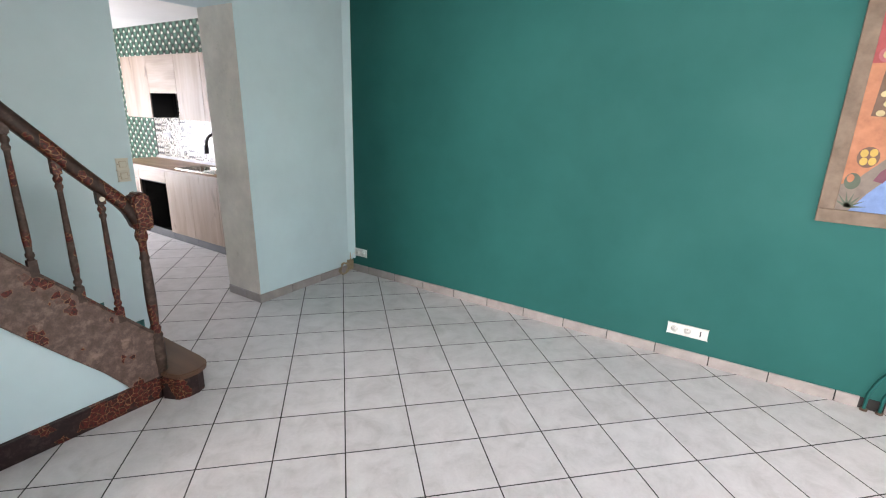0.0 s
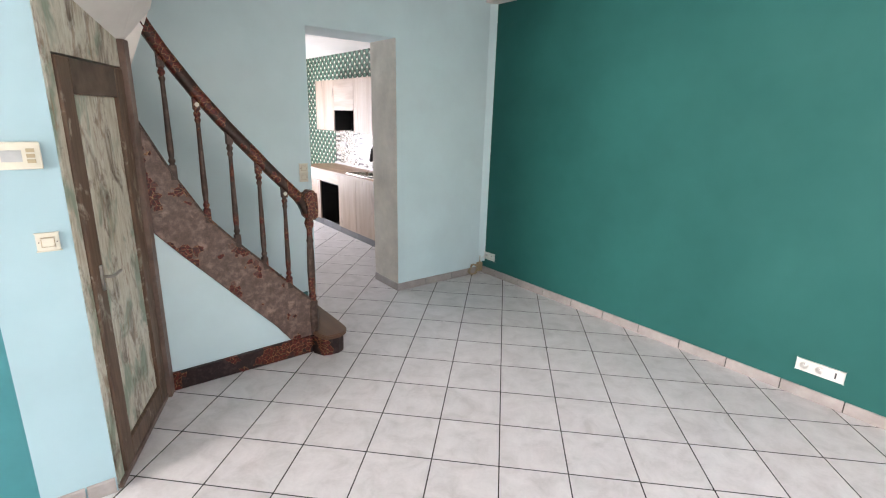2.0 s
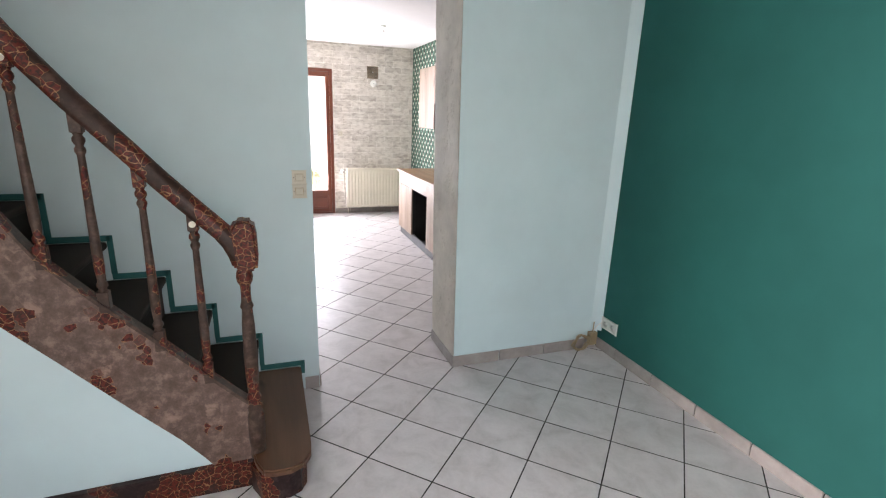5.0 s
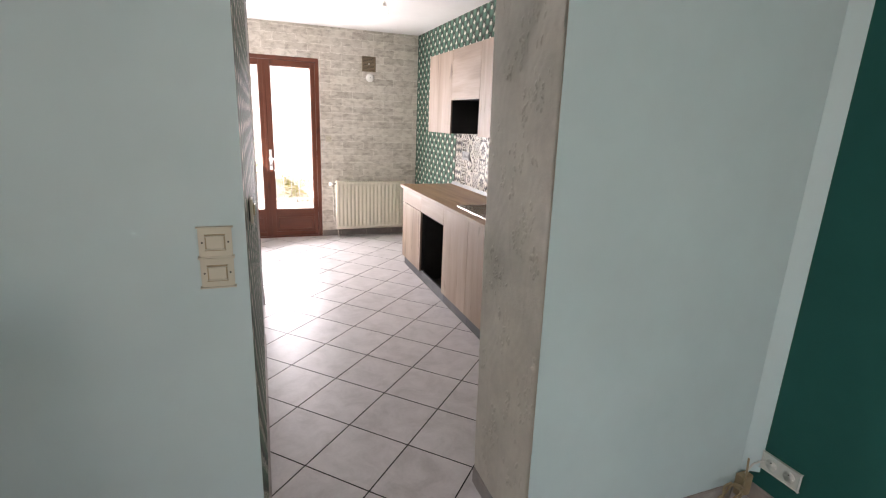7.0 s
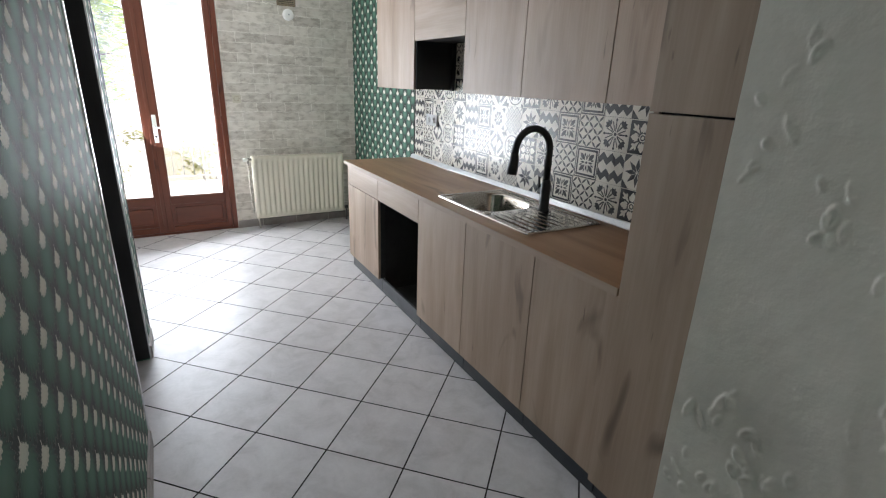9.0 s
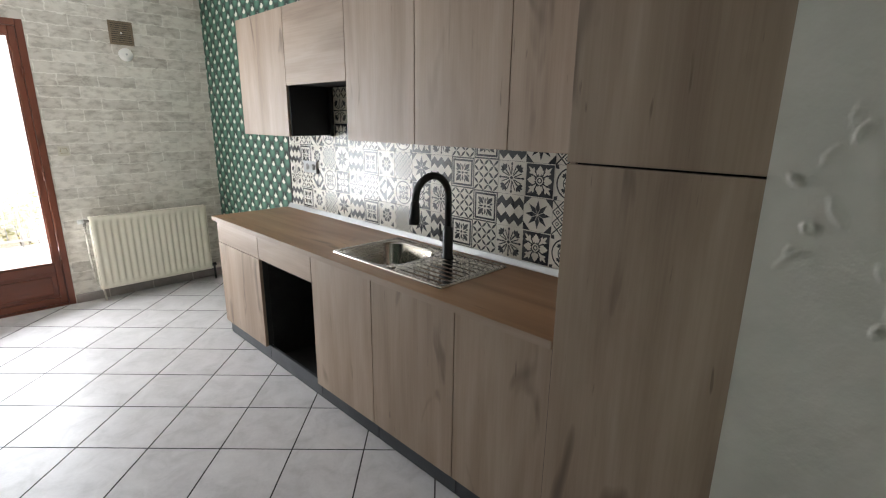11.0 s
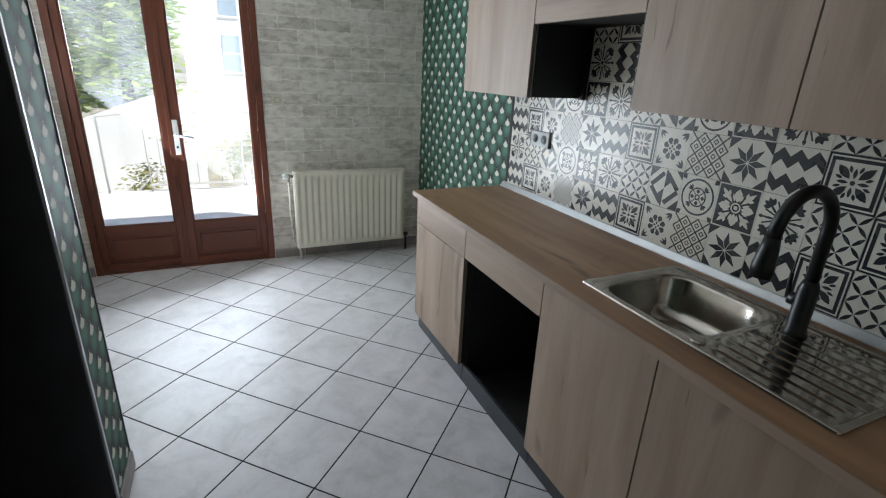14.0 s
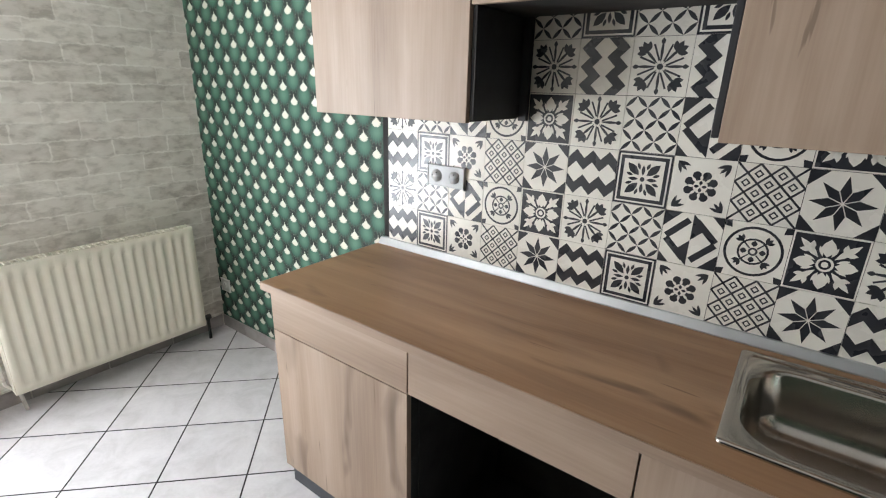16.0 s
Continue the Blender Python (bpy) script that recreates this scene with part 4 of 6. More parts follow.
daub([(0.03, 0), (0.78, 0), (0.78, 0.42), (0.30, 0.36), (0.12, 0.16)], "blue", 1)
daub([(0.0, 0.0), (0.06, 0.0), (0.12, 0.10), (0.30, 0.33), (0.22, 0.36), (0.05, 0.16), (0.0, 0.14)], "grey", 2)
for a in range(7):
    t = 0.1 + 0.42 * a
    daub([(0.05 + 0.008 * math.sin(t), 0.02 - 0.008 * math.cos(t)), (0.05 + 0.085 * math.cos(t), 0.02 + 0.085 * math.sin(t)), (0.05 - 0.008 * math.sin(t), 0.02 + 0.008 * math.cos(t))], "green", 3)
disc(0.045, 0.16, 0.035, 0.045, "green", 3)
disc(0.035, 0.175, 0.016, 0.022, "orange", 4)
disc(0.085, 0.29, 0.048, 0.055, "brown", 3)
for dx, dz in ((-0.02, 0.02), (0.018, 0.025), (-0.016, -0.022), (0.02, -0.02)):
    disc(0.085 + dx, 0.29 + dz, 0.017, 0.021, "yellow", 4)
daub([(0.13, 0.17), (0.17, 0.16), (0.20, 0.21), (0.27, 0.20), (0.24, 0.25), (0.18, 0.25), (0.15, 0.22)], "plum", 3)
daub([(0.05, 0.50), (0.78, 0.46), (0.78, 0.74), (0.06, 0.72)], "brown", 2)
for i in range(13):
    for j in range(5):
        disc(0.085 + 0.052 * i + 0.02 * (j % 2), 0.515 + 0.048 * j - 0.003 * i, 0.019, 0.016, "cream", 3, 9, 0.4 * math.sin(i * 3 + j))
daub([(0.0, 0.76), (0.78, 0.78), (0.78, 1.12), (0.0, 1.12)], "red", 2)
for i in range(9):
    disc(0.05 + 0.085 * i, 0.80 + 0.03 * math.sin(i * 2.1), 0.032, 0.036, "pink", 3)
    disc(0.05 + 0.085 * i, 0.80 + 0.03 * math.sin(i * 2.1), 0.015, 0.018, "cream", 4)
for i in range(8):
    disc(0.06 + 0.09 * i, 0.98 + 0.04 * math.cos(i * 1.7), 0.04, 0.05, "pink", 3)

pp = thing("heating_pipes", (0.84, YG - 0.02, 0), "two teal painted heating pipes bending up from the floor", "pipe")
for x in (0.815, 0.885):
    bm = bmesh.new()
    tube(bm, [(x, YG - 0.022, 0.0), (x, YG - 0.022, 0.10), (x + 0.03, YG - 0.022, 0.20), (x + 0.10, YG - 0.022, 0.33), (x + 0.16, YG - 0.022, 0.40), (x + 0.60, YG - 0.022, 0.42)], 0.009, 10)
    pi = part("pipe", bm, M_TEAL, pp)
    bm = bmesh.new()
    tube(bm, [(x, YG - 0.022, 0.0), (x, YG - 0.022, 0.012)], 0.019, 12)
    part("collar", bm, M_DARKWOOD, pi)


# ---- kitchen units ----
YFRONT = 2.735
CARC_Z = 0.105
BASE = [(-6.895, -6.285, "drawer over a door"), (-6.285, -5.680, "open dark appliance bay under a drawer front"), (-5.680, -5.175, "single plain door"), (-5.175, -4.666, "single plain door"), (-4.666, -4.245, "single plain door")]
for k, (x0, x1, what) in enumerate(BASE):
    u = thing("base_cabinet", ((x0 + x1) / 2, 3.0, 0), "greige oak base cabinet, " + what, "kitchen cabinet", "base cabinets")
    yb = YK - 0.004
    g = 0.0022
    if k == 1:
        # near-black boards and floor sheet stand in for the bay's shade
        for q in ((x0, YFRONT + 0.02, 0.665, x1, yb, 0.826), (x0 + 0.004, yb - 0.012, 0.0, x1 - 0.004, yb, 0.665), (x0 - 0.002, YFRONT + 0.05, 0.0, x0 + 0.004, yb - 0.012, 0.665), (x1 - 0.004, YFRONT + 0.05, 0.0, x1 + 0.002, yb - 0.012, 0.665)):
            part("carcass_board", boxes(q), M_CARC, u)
        part("floor_board", boxes((x0 + 0.004, YFRONT + 0.045, 0.0, x1 - 0.004, yb - 0.012, 0.012)), M_CARC, u, "near-black sheet over the bay floor, in place of shade")
    else:
        side = M_OAK if k == 0 else M_CARC
        part("side_panel", boxes((x0, YFRONT + 0.02, CARC_Z, x0 + 0.018, yb, 0.826), bev=0.001), side, u)
        part("side_panel", boxes((x1 - 0.018, YFRONT + 0.02, CARC_Z, x1, yb, 0.826), bev=0.001), M_CARC, u)
        for q in ((x0 + 0.018, YFRONT + 0.03, CARC_Z, x1 - 0.018, yb, CARC_Z + 0.018), (x0 + 0.018, yb - 0.01, CARC_Z + 0.018, x1 - 0.018, yb, 0.826), (x0 + 0.018, YFRONT + 0.03, 0.808, x1 - 0.018, YFRONT + 0.12, 0.826)):
            part("carcass_board", boxes(q), M_CARC, u)
    if k in (0, 1):
        part("drawer_front", boxes((x0 + g, YFRONT, 0.680, x1 - g, YFRONT + 0.019, 0.8262), bev=0.0012), M_OAKH, u)
    if k != 1:
        part("door", boxes((x0 + g, YFRONT, 0.100, x1 - g, YFRONT + 0.019, 0.676 if k == 0 else 0.8262), bev=0.0012), M_OAK, u)
    part("plinth", boxes((x0 + g, YFRONT + 0.028, 0.0, x1 - g, YFRONT + 0.044, 0.100), bev=0.001), M_PLINTH, u, "dark grey plinth")

# worktop with the cut-out for the sink
ZT0, ZT1 = 0.828, 0.856
SX0, SX1, SY0, SY1 = -5.568, -4.800, 2.796, 3.228
hx0, hx1, hy0, hy1 = SX0 + 0.012, SX1 - 0.012, SY0 + 0.012, SY1 - 0.012
wt = thing("worktop", (-5.58, 3.0, ZT0), "warm oak laminate worktop along the kitchen wall", "worktop")
bm = bmesh.new()
for q in ((-6.911, 2.716, hx0, YK), (hx1, 2.716, -4.243, YK), (hx0, 2.716, hx1, hy0), (hx0, hy1, hx1, YK)):
    box(bm, q[0], q[1], ZT0, q[2], q[3] - (0.003 if q[3] == YK else 0), ZT1)
bmesh.ops.remove_doubles(bm, verts=bm.verts[:], dist=0.0005)
part("board", bm, M_TOP, wt)
part("front_edge", boxes((-6.915, 2.712, ZT0 - 0.0005, -4.243, 2.716, ZT1 - 0.001), bev=0.0012), M_OAKH, wt, "paler edge band")
part("end_edge", boxes((-6.915, 2.7165, ZT0 - 0.0005, -6.911, YK - 0.003, ZT1 - 0.001), bev=0.0012), M_OAKH, wt, "paler edge band")

# tall cabinet
tc_ = thing("tall_cabinet", (-3.97, 3.0, 0), "tall greige oak cabinet with two plain doors", "kitchen cabinet")
part("side_panel", boxes((-4.243, 2.739, CARC_Z, -4.225, YK - 0.004, 2.11), bev=0.001), M_OAK, tc_)
part("side_panel", boxes((XB - 0.022, 2.736, CARC_Z, XB - 0.004, YK - 0.004, 2.11), bev=0.001), M_OAK, tc_)
for q in ((-4.225, 2.75, CARC_Z, XB - 0.022, YK - 0.004, 0.13), (-4.225, 2.75, 2.09, XB - 0.022, YK - 0.004, 2.108), (-4.225, YK - 0.02, 0.13, XB - 0.022, YK - 0.004, 2.09), (-4.225, 2.75, 1.380, XB - 0.022, YK - 0.03, 1.400)):
    part("carcass_board", boxes(q), M_CARC, tc_)
part("door", boxes((-4.238, 2.714, 0.100, XB - 0.004, 2.733, 1.387), bev=0.0012), M_OAK, tc_)
part("door", boxes((-4.238, 2.714, 1.393, XB - 0.004, 2.733, 2.108), bev=0.0012), M_OAK, tc_)
# dark strip added at the carcass edge to deepen the gap's shade
part("carcass_board", boxes((-4.2462, 2.727, CARC_Z, -4.2385, 2.7385, 0.826)), M_CARC, tc_)
part("plinth", boxes((-4.243, YFRONT + 0.028, 0.0, XB - 0.004, YFRONT + 0.044, 0.100), bev=0.001), M_PLINTH, tc_, "dark grey plinth")

# wall cabinets
UP = [(-6.925, -6.302), (-6.302, -5.692), (-5.692, -5.177), (-5.177, -4.662), (-4.662, -4.245)]
YU = 3.0
for k, (x0, x1) in enumerate(UP):
    u = thing("wall_cabinet", ((x0 + x1) / 2, 3.15, 1.4), "short oak wall cabinet over an open black niche" if k == 1 else "handleless greige oak wall cabinet with a plain door", "kitchen cabinet", "wall cabinets")
    zb = 1.690 if k == 1 else 1.397
    yb = YK - 0.014
    part("side_panel", boxes((x0, YU + 0.02, zb, x0 + 0.016, yb, 2.110), bev=0.001), M_OAK if k == 0 else M_CARC, u)
    part("side_panel", boxes((x1 - 0.016, YU + 0.02, zb, x1, yb, 2.110), bev=0.001), M_CARC, u)
    for q in ((x0 + 0.016, YU + 0.022, zb, x1 - 0.016, yb, zb + 0.016), (x0 + 0.016, YU + 0.022, 2.094, x1 - 0.016, yb, 2.110), (x0 + 0.016, yb - 0.006, zb + 0.016, x1 - 0.016, yb, 2.094)):
        part("carcass_board", boxes(q), M_CARC if k == 1 else M_OAKH, u)
    part("door", boxes((x0 + 0.0022, YU, zb - 0.003, x1 - 0.0022, YU + 0.019, 2.112), bev=0.0012), M_OAKH if k == 1 else M_OAK, u)
    if k == 1:
        part("niche_cheek", boxes((x0 + 0.0005, YU + 0.012, 1.402, x0 + 0.014, yb, 1.688), bev=0.001), M_BLACK, u, "black niche side")
        part("niche_cheek", boxes((x1 - 0.014, YU + 0.012, 1.402, x1 - 0.0005, yb, 1.688), bev=0.001), M_BLACK, u, "black niche side")
        part("niche_back", boxes((x0 + 0.014, yb - 0.02, 1.392, -6.262, yb - 0.002, 1.688)), M_BLACK, u, "black niche back")

# sealing strip between worktop and tiles
bm = bmesh.new()
prism(bm, [(YK - 0.003, ZT1), (YK - 0.030, ZT1), (YK - 0.030, ZT1 + 0.004), (YK - 0.016, ZT1 + 0.026), (YK - 0.003, ZT1 + 0.028)], 0, -6.905, -4.245)
ss = solid("sealing_strip", bm, M_ALU, "pale metal sealing strip where worktop meets tiles", "trim")

# sink
sk = thing("sink", ((SX0 + SX1) / 2, 3.0, ZT1), "stainless steel inset sink with one bowl and a ribbed drainer", "sink")
bm = bmesh.new()


def rounded(cx, cy, hw, hh, r, n=6):
    pts = []
    for sx, sy, a0 in ((1, 1, 0), (-1, 1, 90), (-1, -1, 180), (1, -1, 270)):
        for k in range(n + 1):
            a = radians(a0 + 90 * k / n)
            pts.append((cx + sx * (hw - r) + r * math.cos(a), cy + sy * (hh - r) + r * math.sin(a)))
    return pts


def loft(bm, rings, smooth=True, close=False):
    R = [[bm.verts.new(q) for q in ring] for ring in rings]
    n = len(R[0])
    for a, b in zip(R, R[1:]):
        for k in range(n):
            bm.faces.new((a[k], a[(k + 1) % n], b[(k + 1) % n], b[k])).smooth = smooth
    if close:
        bm.faces.new(R[-1])
    return R


bcx, bcy, bw, bh = -5.352, 3.004, 0.19, 0.178
ring = lambda cx, cy, hw, hh, r, z: [(x, y, z) for x, y in rounded(cx, cy, hw, hh, r)]
scx, scy, shw, shh = (SX0 + SX1) / 2, (SY0 + SY1) / 2, (SX1 - SX0) / 2, (SY1 - SY0) / 2
loft(bm, [ring(scx, scy, shw, shh, 0.012, ZT1), ring(scx, scy, shw, shh, 0.012, ZT1 + 0.006), ring(scx, scy, shw - 0.004, shh - 0.004, 0.012, ZT1 + 0.009), ring(scx, scy, shw - 0.016, shh - 0.016, 0.014, ZT1 + 0.008), ring(scx, scy, shw - 0.020, shh - 0.020, 0.014, ZT1 + 0.004)])
part("rim", bm, M_STEEL, sk)
bm = bmesh.new()
# deck round the bowl and under the drainer, then the bowl itself
n = 28
outer = [bm.verts.new((x, y, ZT1 + 0.004)) for x, y in rounded(bcx + 0.006, scy, (bcx + 0.006) - (SX0 + 0.020), shh - 0.020, 0.014)]
inner = [bm.verts.new((x, y, ZT1 + 0.004)) for x, y in rounded(bcx, bcy, bw, bh, 0.10)]
for k in range(n):
    bm.faces.new((outer[k], outer[(k + 1) % n], inner[(k + 1) % n], inner[k])).smooth = True
prev = inner
for q in ((0.004, 0.001), (0.010, -0.010), (0.018, -0.10), (0.035, -0.135), (0.075, -0.148), (0.14, -0.152)):
    cur = [bm.verts.new((x, y, ZT1 + q[1])) for x, y in rounded(bcx, bcy, bw - q[0], bh - q[0], max(0.02, 0.10 - q[0] * 0.6))]
    for k in range(n):
        bm.faces.new((prev[k], prev[(k + 1) % n], cur[(k + 1) % n], cur[k])).smooth = True
    prev = cur
bm.faces.new(prev)
part("bowl", bm, M_STEEL, sk)
bm = bmesh.new()
lathe(bm, [(0.042, ZT1 - 0.151), (0.042, ZT1 - 0.148), (0.030, ZT1 - 0.147), (0.026, ZT1 - 0.1495)], bcx, bcy, 18)
part("drain", bm, M_STEEL, sk)
bm = bmesh.new()
dx0, dx1 = 2 * (bcx + 0.006) - (SX0 + 0.020), SX1 - 0.020
ys = np.linspace(SY0 + 0.020, SY1 - 0.020, 141)
prof = []
for y in ys:
    u = (y - (SY0 + 0.05)) / 0.042
    z = ZT1 + 0.004 + (0.004 * max(0, math.cos(2 * math.pi * u)) ** 5 if 0 <= u <= 8 else 0)
    prof.append((y, z))
cols = []
for x, kf in ((dx0, 0), (dx0 + 0.03, 0), (dx0 + 0.05, 1), (dx1 - 0.03, 1), (dx1 - 0.012, 0), (dx1, 0)):
    cols.append([bm.verts.new((x, y, ZT1 + 0.004 + (z - ZT1 - 0.004) * kf)) for y, z in prof])
for a, b in zip(cols, cols[1:]):
    for k in range(len(ys) - 1):
        bm.faces.new((a[k], b[k], b[k + 1], a[k + 1])).smooth = True
part("drainer", bm, M_POLISH, sk, "ribbed draining board")
bm = bmesh.new()
lathe(bm, [(0.020, ZT1 + 0.004), (0.020, ZT1 + 0.008), (0.014, ZT1 + 0.010)], -5.155, 2.838, 16)
part("overflow_knob", bm, M_STEEL, sk)

# tap
tp = thing("kitchen_tap", (-5.092, 3.135, ZT1), "tall matt black gooseneck kitchen tap with pull-out head", "tap")
TX, TY = -5.092, 3.135
bm = bmesh.new()
lathe(bm, [(0.030, ZT1 + 0.003), (0.030, ZT1 + 0.012), (0.025, ZT1 + 0.016), (0.025, ZT1 + 0.135), (0.021, ZT1 + 0.15), (0.0165, ZT1 + 0.16)], TX, TY, 20)
part("base", bm, M_TAP, tp)
bm = bmesh.new()
R = 0.098
pts = [(TX, TY, ZT1 + 0.155), (TX, TY, ZT1 + 0.30)] + [(TX - 0.012 * k / 14, TY - R + R * math.cos(math.pi * k / 14), ZT1 + 0.305 + R * math.sin(math.pi * k / 14)) for k in range(1, 14)]
pts += [(TX - 0.012, TY - 2 * R - 0.002, ZT1 + 0.29)]
tube(bm, pts, 0.0165, 14)
part("neck", bm, M_TAP, tp)
bm = bmesh.new()
hx, hy = TX - 0.012, TY - 2 * R - 0.002
tube(bm, [(hx, hy, ZT1 + 0.295), (hx, hy - 0.001, ZT1 + 0.27), (hx, hy - 0.006, ZT1 + 0.225), (hx, hy - 0.008, ZT1 + 0.195)], [0.0175, 0.021, 0.026, 0.024], 16)
part("spray_head", bm, M_TAP, tp)
bm = bmesh.new()
tube(bm, [(TX, TY, ZT1 + 0.095), (TX - 0.036, TY - 0.006, ZT1 + 0.098)], 0.018, 14)
tube(bm, [(TX - 0.040, TY - 0.006, ZT1 + 0.098), (TX - 0.046, TY - 0.006, ZT1 + 0.14), (TX - 0.047, TY - 0.006, ZT1 + 0.165)], [0.008, 0.006, 0.005], 10)
part("lever", bm, M_TAP, tp)

# radiator
rd = thing("radiator", (XF + 0.1, 2.67, 0.11), "cream enamelled panel radiator under the brick-print wall", "radiator")
RY0, RY1, RZ0, RZ1, RX = 2.232, 3.113, 0.112, 0.722, -8.166
bm = bmesh.new()
nfl = 17
pitch = (RY1 - RY0 - 0.05) / nfl
outl = [(RY0, -0.012), (RY0 + 0.004, 0.0), (RY0 + 0.022, 0.0)]
for k in range(nfl):
    a = RY0 + 0.025 + pitch * k
    outl += [(a + 0.10 * pitch, 0.0), (a + 0.24 * pitch, -0.013), (a + 0.56 * pitch, -0.013), (a + 0.70 * pitch, 0.0), (a + 0.98 * pitch, 0.0)]
outl += [(RY1 - 0.004, 0.0), (RY1, -0.012)]
levels = [(RZ0, 0.0, -0.012), (RZ0 + 0.004, 0.0, 0), (RZ0 + 0.045, 0.0, 0), (RZ0 + 0.075, 1.0, 0), (RZ1 - 0.075, 1.0, 0), (RZ1 - 0.045, 0.0, 0), (RZ1 - 0.004, 0.0, 0), (RZ1, 0.0, -0.012)]
rows_ = []
for z, f, off in levels:
    rows_.append([bm.verts.new((RX + (d * f if -0.0131 < d < -0.0129 else d) + off, y, z)) for y, d in outl])
for a, b in zip(rows_, rows_[1:]):
    for k in range(len(outl) - 1):
        bm.faces.new((a[k], a[k + 1], b[k + 1], b[k])).smooth = True
part("front_panel", bm, M_RAD, rd)
part("back_panel", boxes((RX - 0.095, RY0 + 0.004, RZ0 + 0.004, RX - 0.07, RY1 - 0.004, RZ1 - 0.006), bev=0.004), M_RAD, rd)
part("side_cover", boxes((RX - 0.085, RY0 - 0.002, RZ0 + 0.002, RX - 0.006, RY0 + 0.003, RZ1 - 0.002), bev=0.001), M_RAD, rd)
part("side_cover", boxes((RX - 0.085, RY1 - 0.003, RZ0 + 0.002, RX - 0.006, RY1 + 0.002, RZ1 - 0.002), bev=0.001), M_RAD, rd)
bm = bmesh.new()
for k in range(36):
    y = RY0 + 0.01 + (RY1 - RY0 - 0.02) * k / 35
    box(bm, RX - 0.07, y - 0.002, RZ1 - 0.008, RX - 0.012, y + 0.002, RZ1 - 0.001)
part("top_grille", bm, M_RAD, rd)
bm = bmesh.new()
tube(bm, [(RX - 0.045, RY0 - 0.002, RZ1 - 0.035), (RX - 0.045, RY0 - 0.035, RZ1 - 0.035)], 0.011, 10)
tube(bm, [(RX - 0.045, RY0 - 0.035, RZ1 - 0.02), (RX - 0.045, RY0 - 0.035, RZ1 - 0.075)], 0.012, 10)
vl = part("valve", bm, M_BRASS, rd)
bm = bmesh.new()
tube(bm, [(RX - 0.045, RY0 - 0.035, RZ1 - 0.035), (RX - 0.045, RY0 - 0.078, RZ1 - 0.035)], [0.016, 0.019], 14)
part("valve_knob", bm, M_DET, vl, "white valve knob")
bm = bmesh.new()
tube(bm, [(RX - 0.045, RY0 - 0.035, RZ1 - 0.07), (RX - 0.05, RY0 - 0.033, 0.4), (RX - 0.06, RY0 - 0.02, 0.16), (RX - 0.06, RY0 + 0.02, 0.10), (RX - 0.06, RY0 + 0.03, 0.0)], 0.008, 10)
part("feed_pipe", bm, M_BRICK, rd)
bm = bmesh.new()
tube(bm, [(RX - 0.045, RY1, RZ0 + 0.03), (RX - 0.045, RY1 + 0.035, RZ0 + 0.03), (RX - 0.045, RY1 + 0.035, 0.0)], 0.009, 10)
tube(bm, [(RX - 0.045, RY1 + 0.012, RZ0 + 0.03), (RX - 0.045, RY1 + 0.05, RZ0 + 0.03)], 0.016, 10)
part("return_pipe", bm, M_HOLE, rd)
for y in (2.42, 2.93):
    part("bracket", boxes((XF, y, 0.30, RX - 0.094, y + 0.03, 0.60)), M_RAD, rd)

# vent grille and detector
vt = thing("wall_vent", (XF, 2.672, 2.14), "square brown ventilation grille high on the wall", "vent")
part("frame", boxes((XF, 2.588, 2.055, XF + 0.012, 2.756, 2.072), (XF, 2.588, 2.215, XF + 0.012, 2.756, 2.232), (XF, 2.588, 2.072, XF + 0.012, 2.602, 2.215), (XF, 2.742, 2.072, XF + 0.012, 2.756, 2.215), bev=0.001), M_VENT, vt)
part("backing", boxes((XF, 2.602, 2.072, XF + 0.004, 2.742, 2.215)), M_HOLE, vt)
for k in range(9):
    z = 2.076 + 0.0155 * k
    part("slat", boxes((XF + 0.004, 2.602, z, XF + 0.010, 2.742, z + 0.010)), M_VENT, vt)
part("screw_cap", boxes((XF + 0.010, 2.665, 2.137, XF + 0.0125, 2.679, 2.151), bev=0.001), M_DET, vt)
dt = thing("smoke_detector", (XF, 2.684, 1.985), "round white detector below the ventilation grille", "smoke detector")
bm = bmesh.new()
tube(bm, [(XF, 2.684, 1.983), (XF + 0.012, 2.684, 1.983), (XF + 0.026, 2.684, 1.983), (XF + 0.032, 2.684, 1.983)], [0.050, 0.050, 0.044, 0.024], 28)
part("case", bm, M_DET, dt)
bm = bmesh.new()
tube(bm, [(XF + 0.031, 2.684, 1.983), (XF + 0.034, 2.684, 1.983)], 0.008, 12)
part("test_button", bm, M_GREYP, dt)

# bare bulb
pb = thing("pendant_bulb", (-6.55, 2.44, ZK), "bare bulb in a white holder hanging from the ceiling", "ceiling lamp")
bm = bmesh.new()
lathe(bm, [(0.03, ZK - 0.018), (0.034, ZK - 0.012), (0.034, ZK)], -6.55, 2.44, 16)
part("rose", bm, M_DET, pb)
bm = bmesh.new()
tube(bm, [(-6.55, 2.44, ZK - 0.018), (-6.548, 2.44, ZK - 0.05)], 0.003, 6)
part("flex", bm, M_DET, pb)
bm = bmesh.new()
lathe(bm, [(0.017, ZK - 0.085), (0.018, ZK - 0.06), (0.012, ZK - 0.048)], -6.548, 2.44, 14)
part("holder", bm, M_DET, pb)
bm = bmesh.new()
lathe(bm, [(0.004, ZK - 0.155), (0.016, ZK - 0.150), (0.024, ZK - 0.135), (0.026, ZK - 0.120), (0.021, ZK - 0.102), (0.014, ZK - 0.085)], -6.548, 2.44, 16)
part("bulb", bm, M_BULB, pb, "opal white bulb")

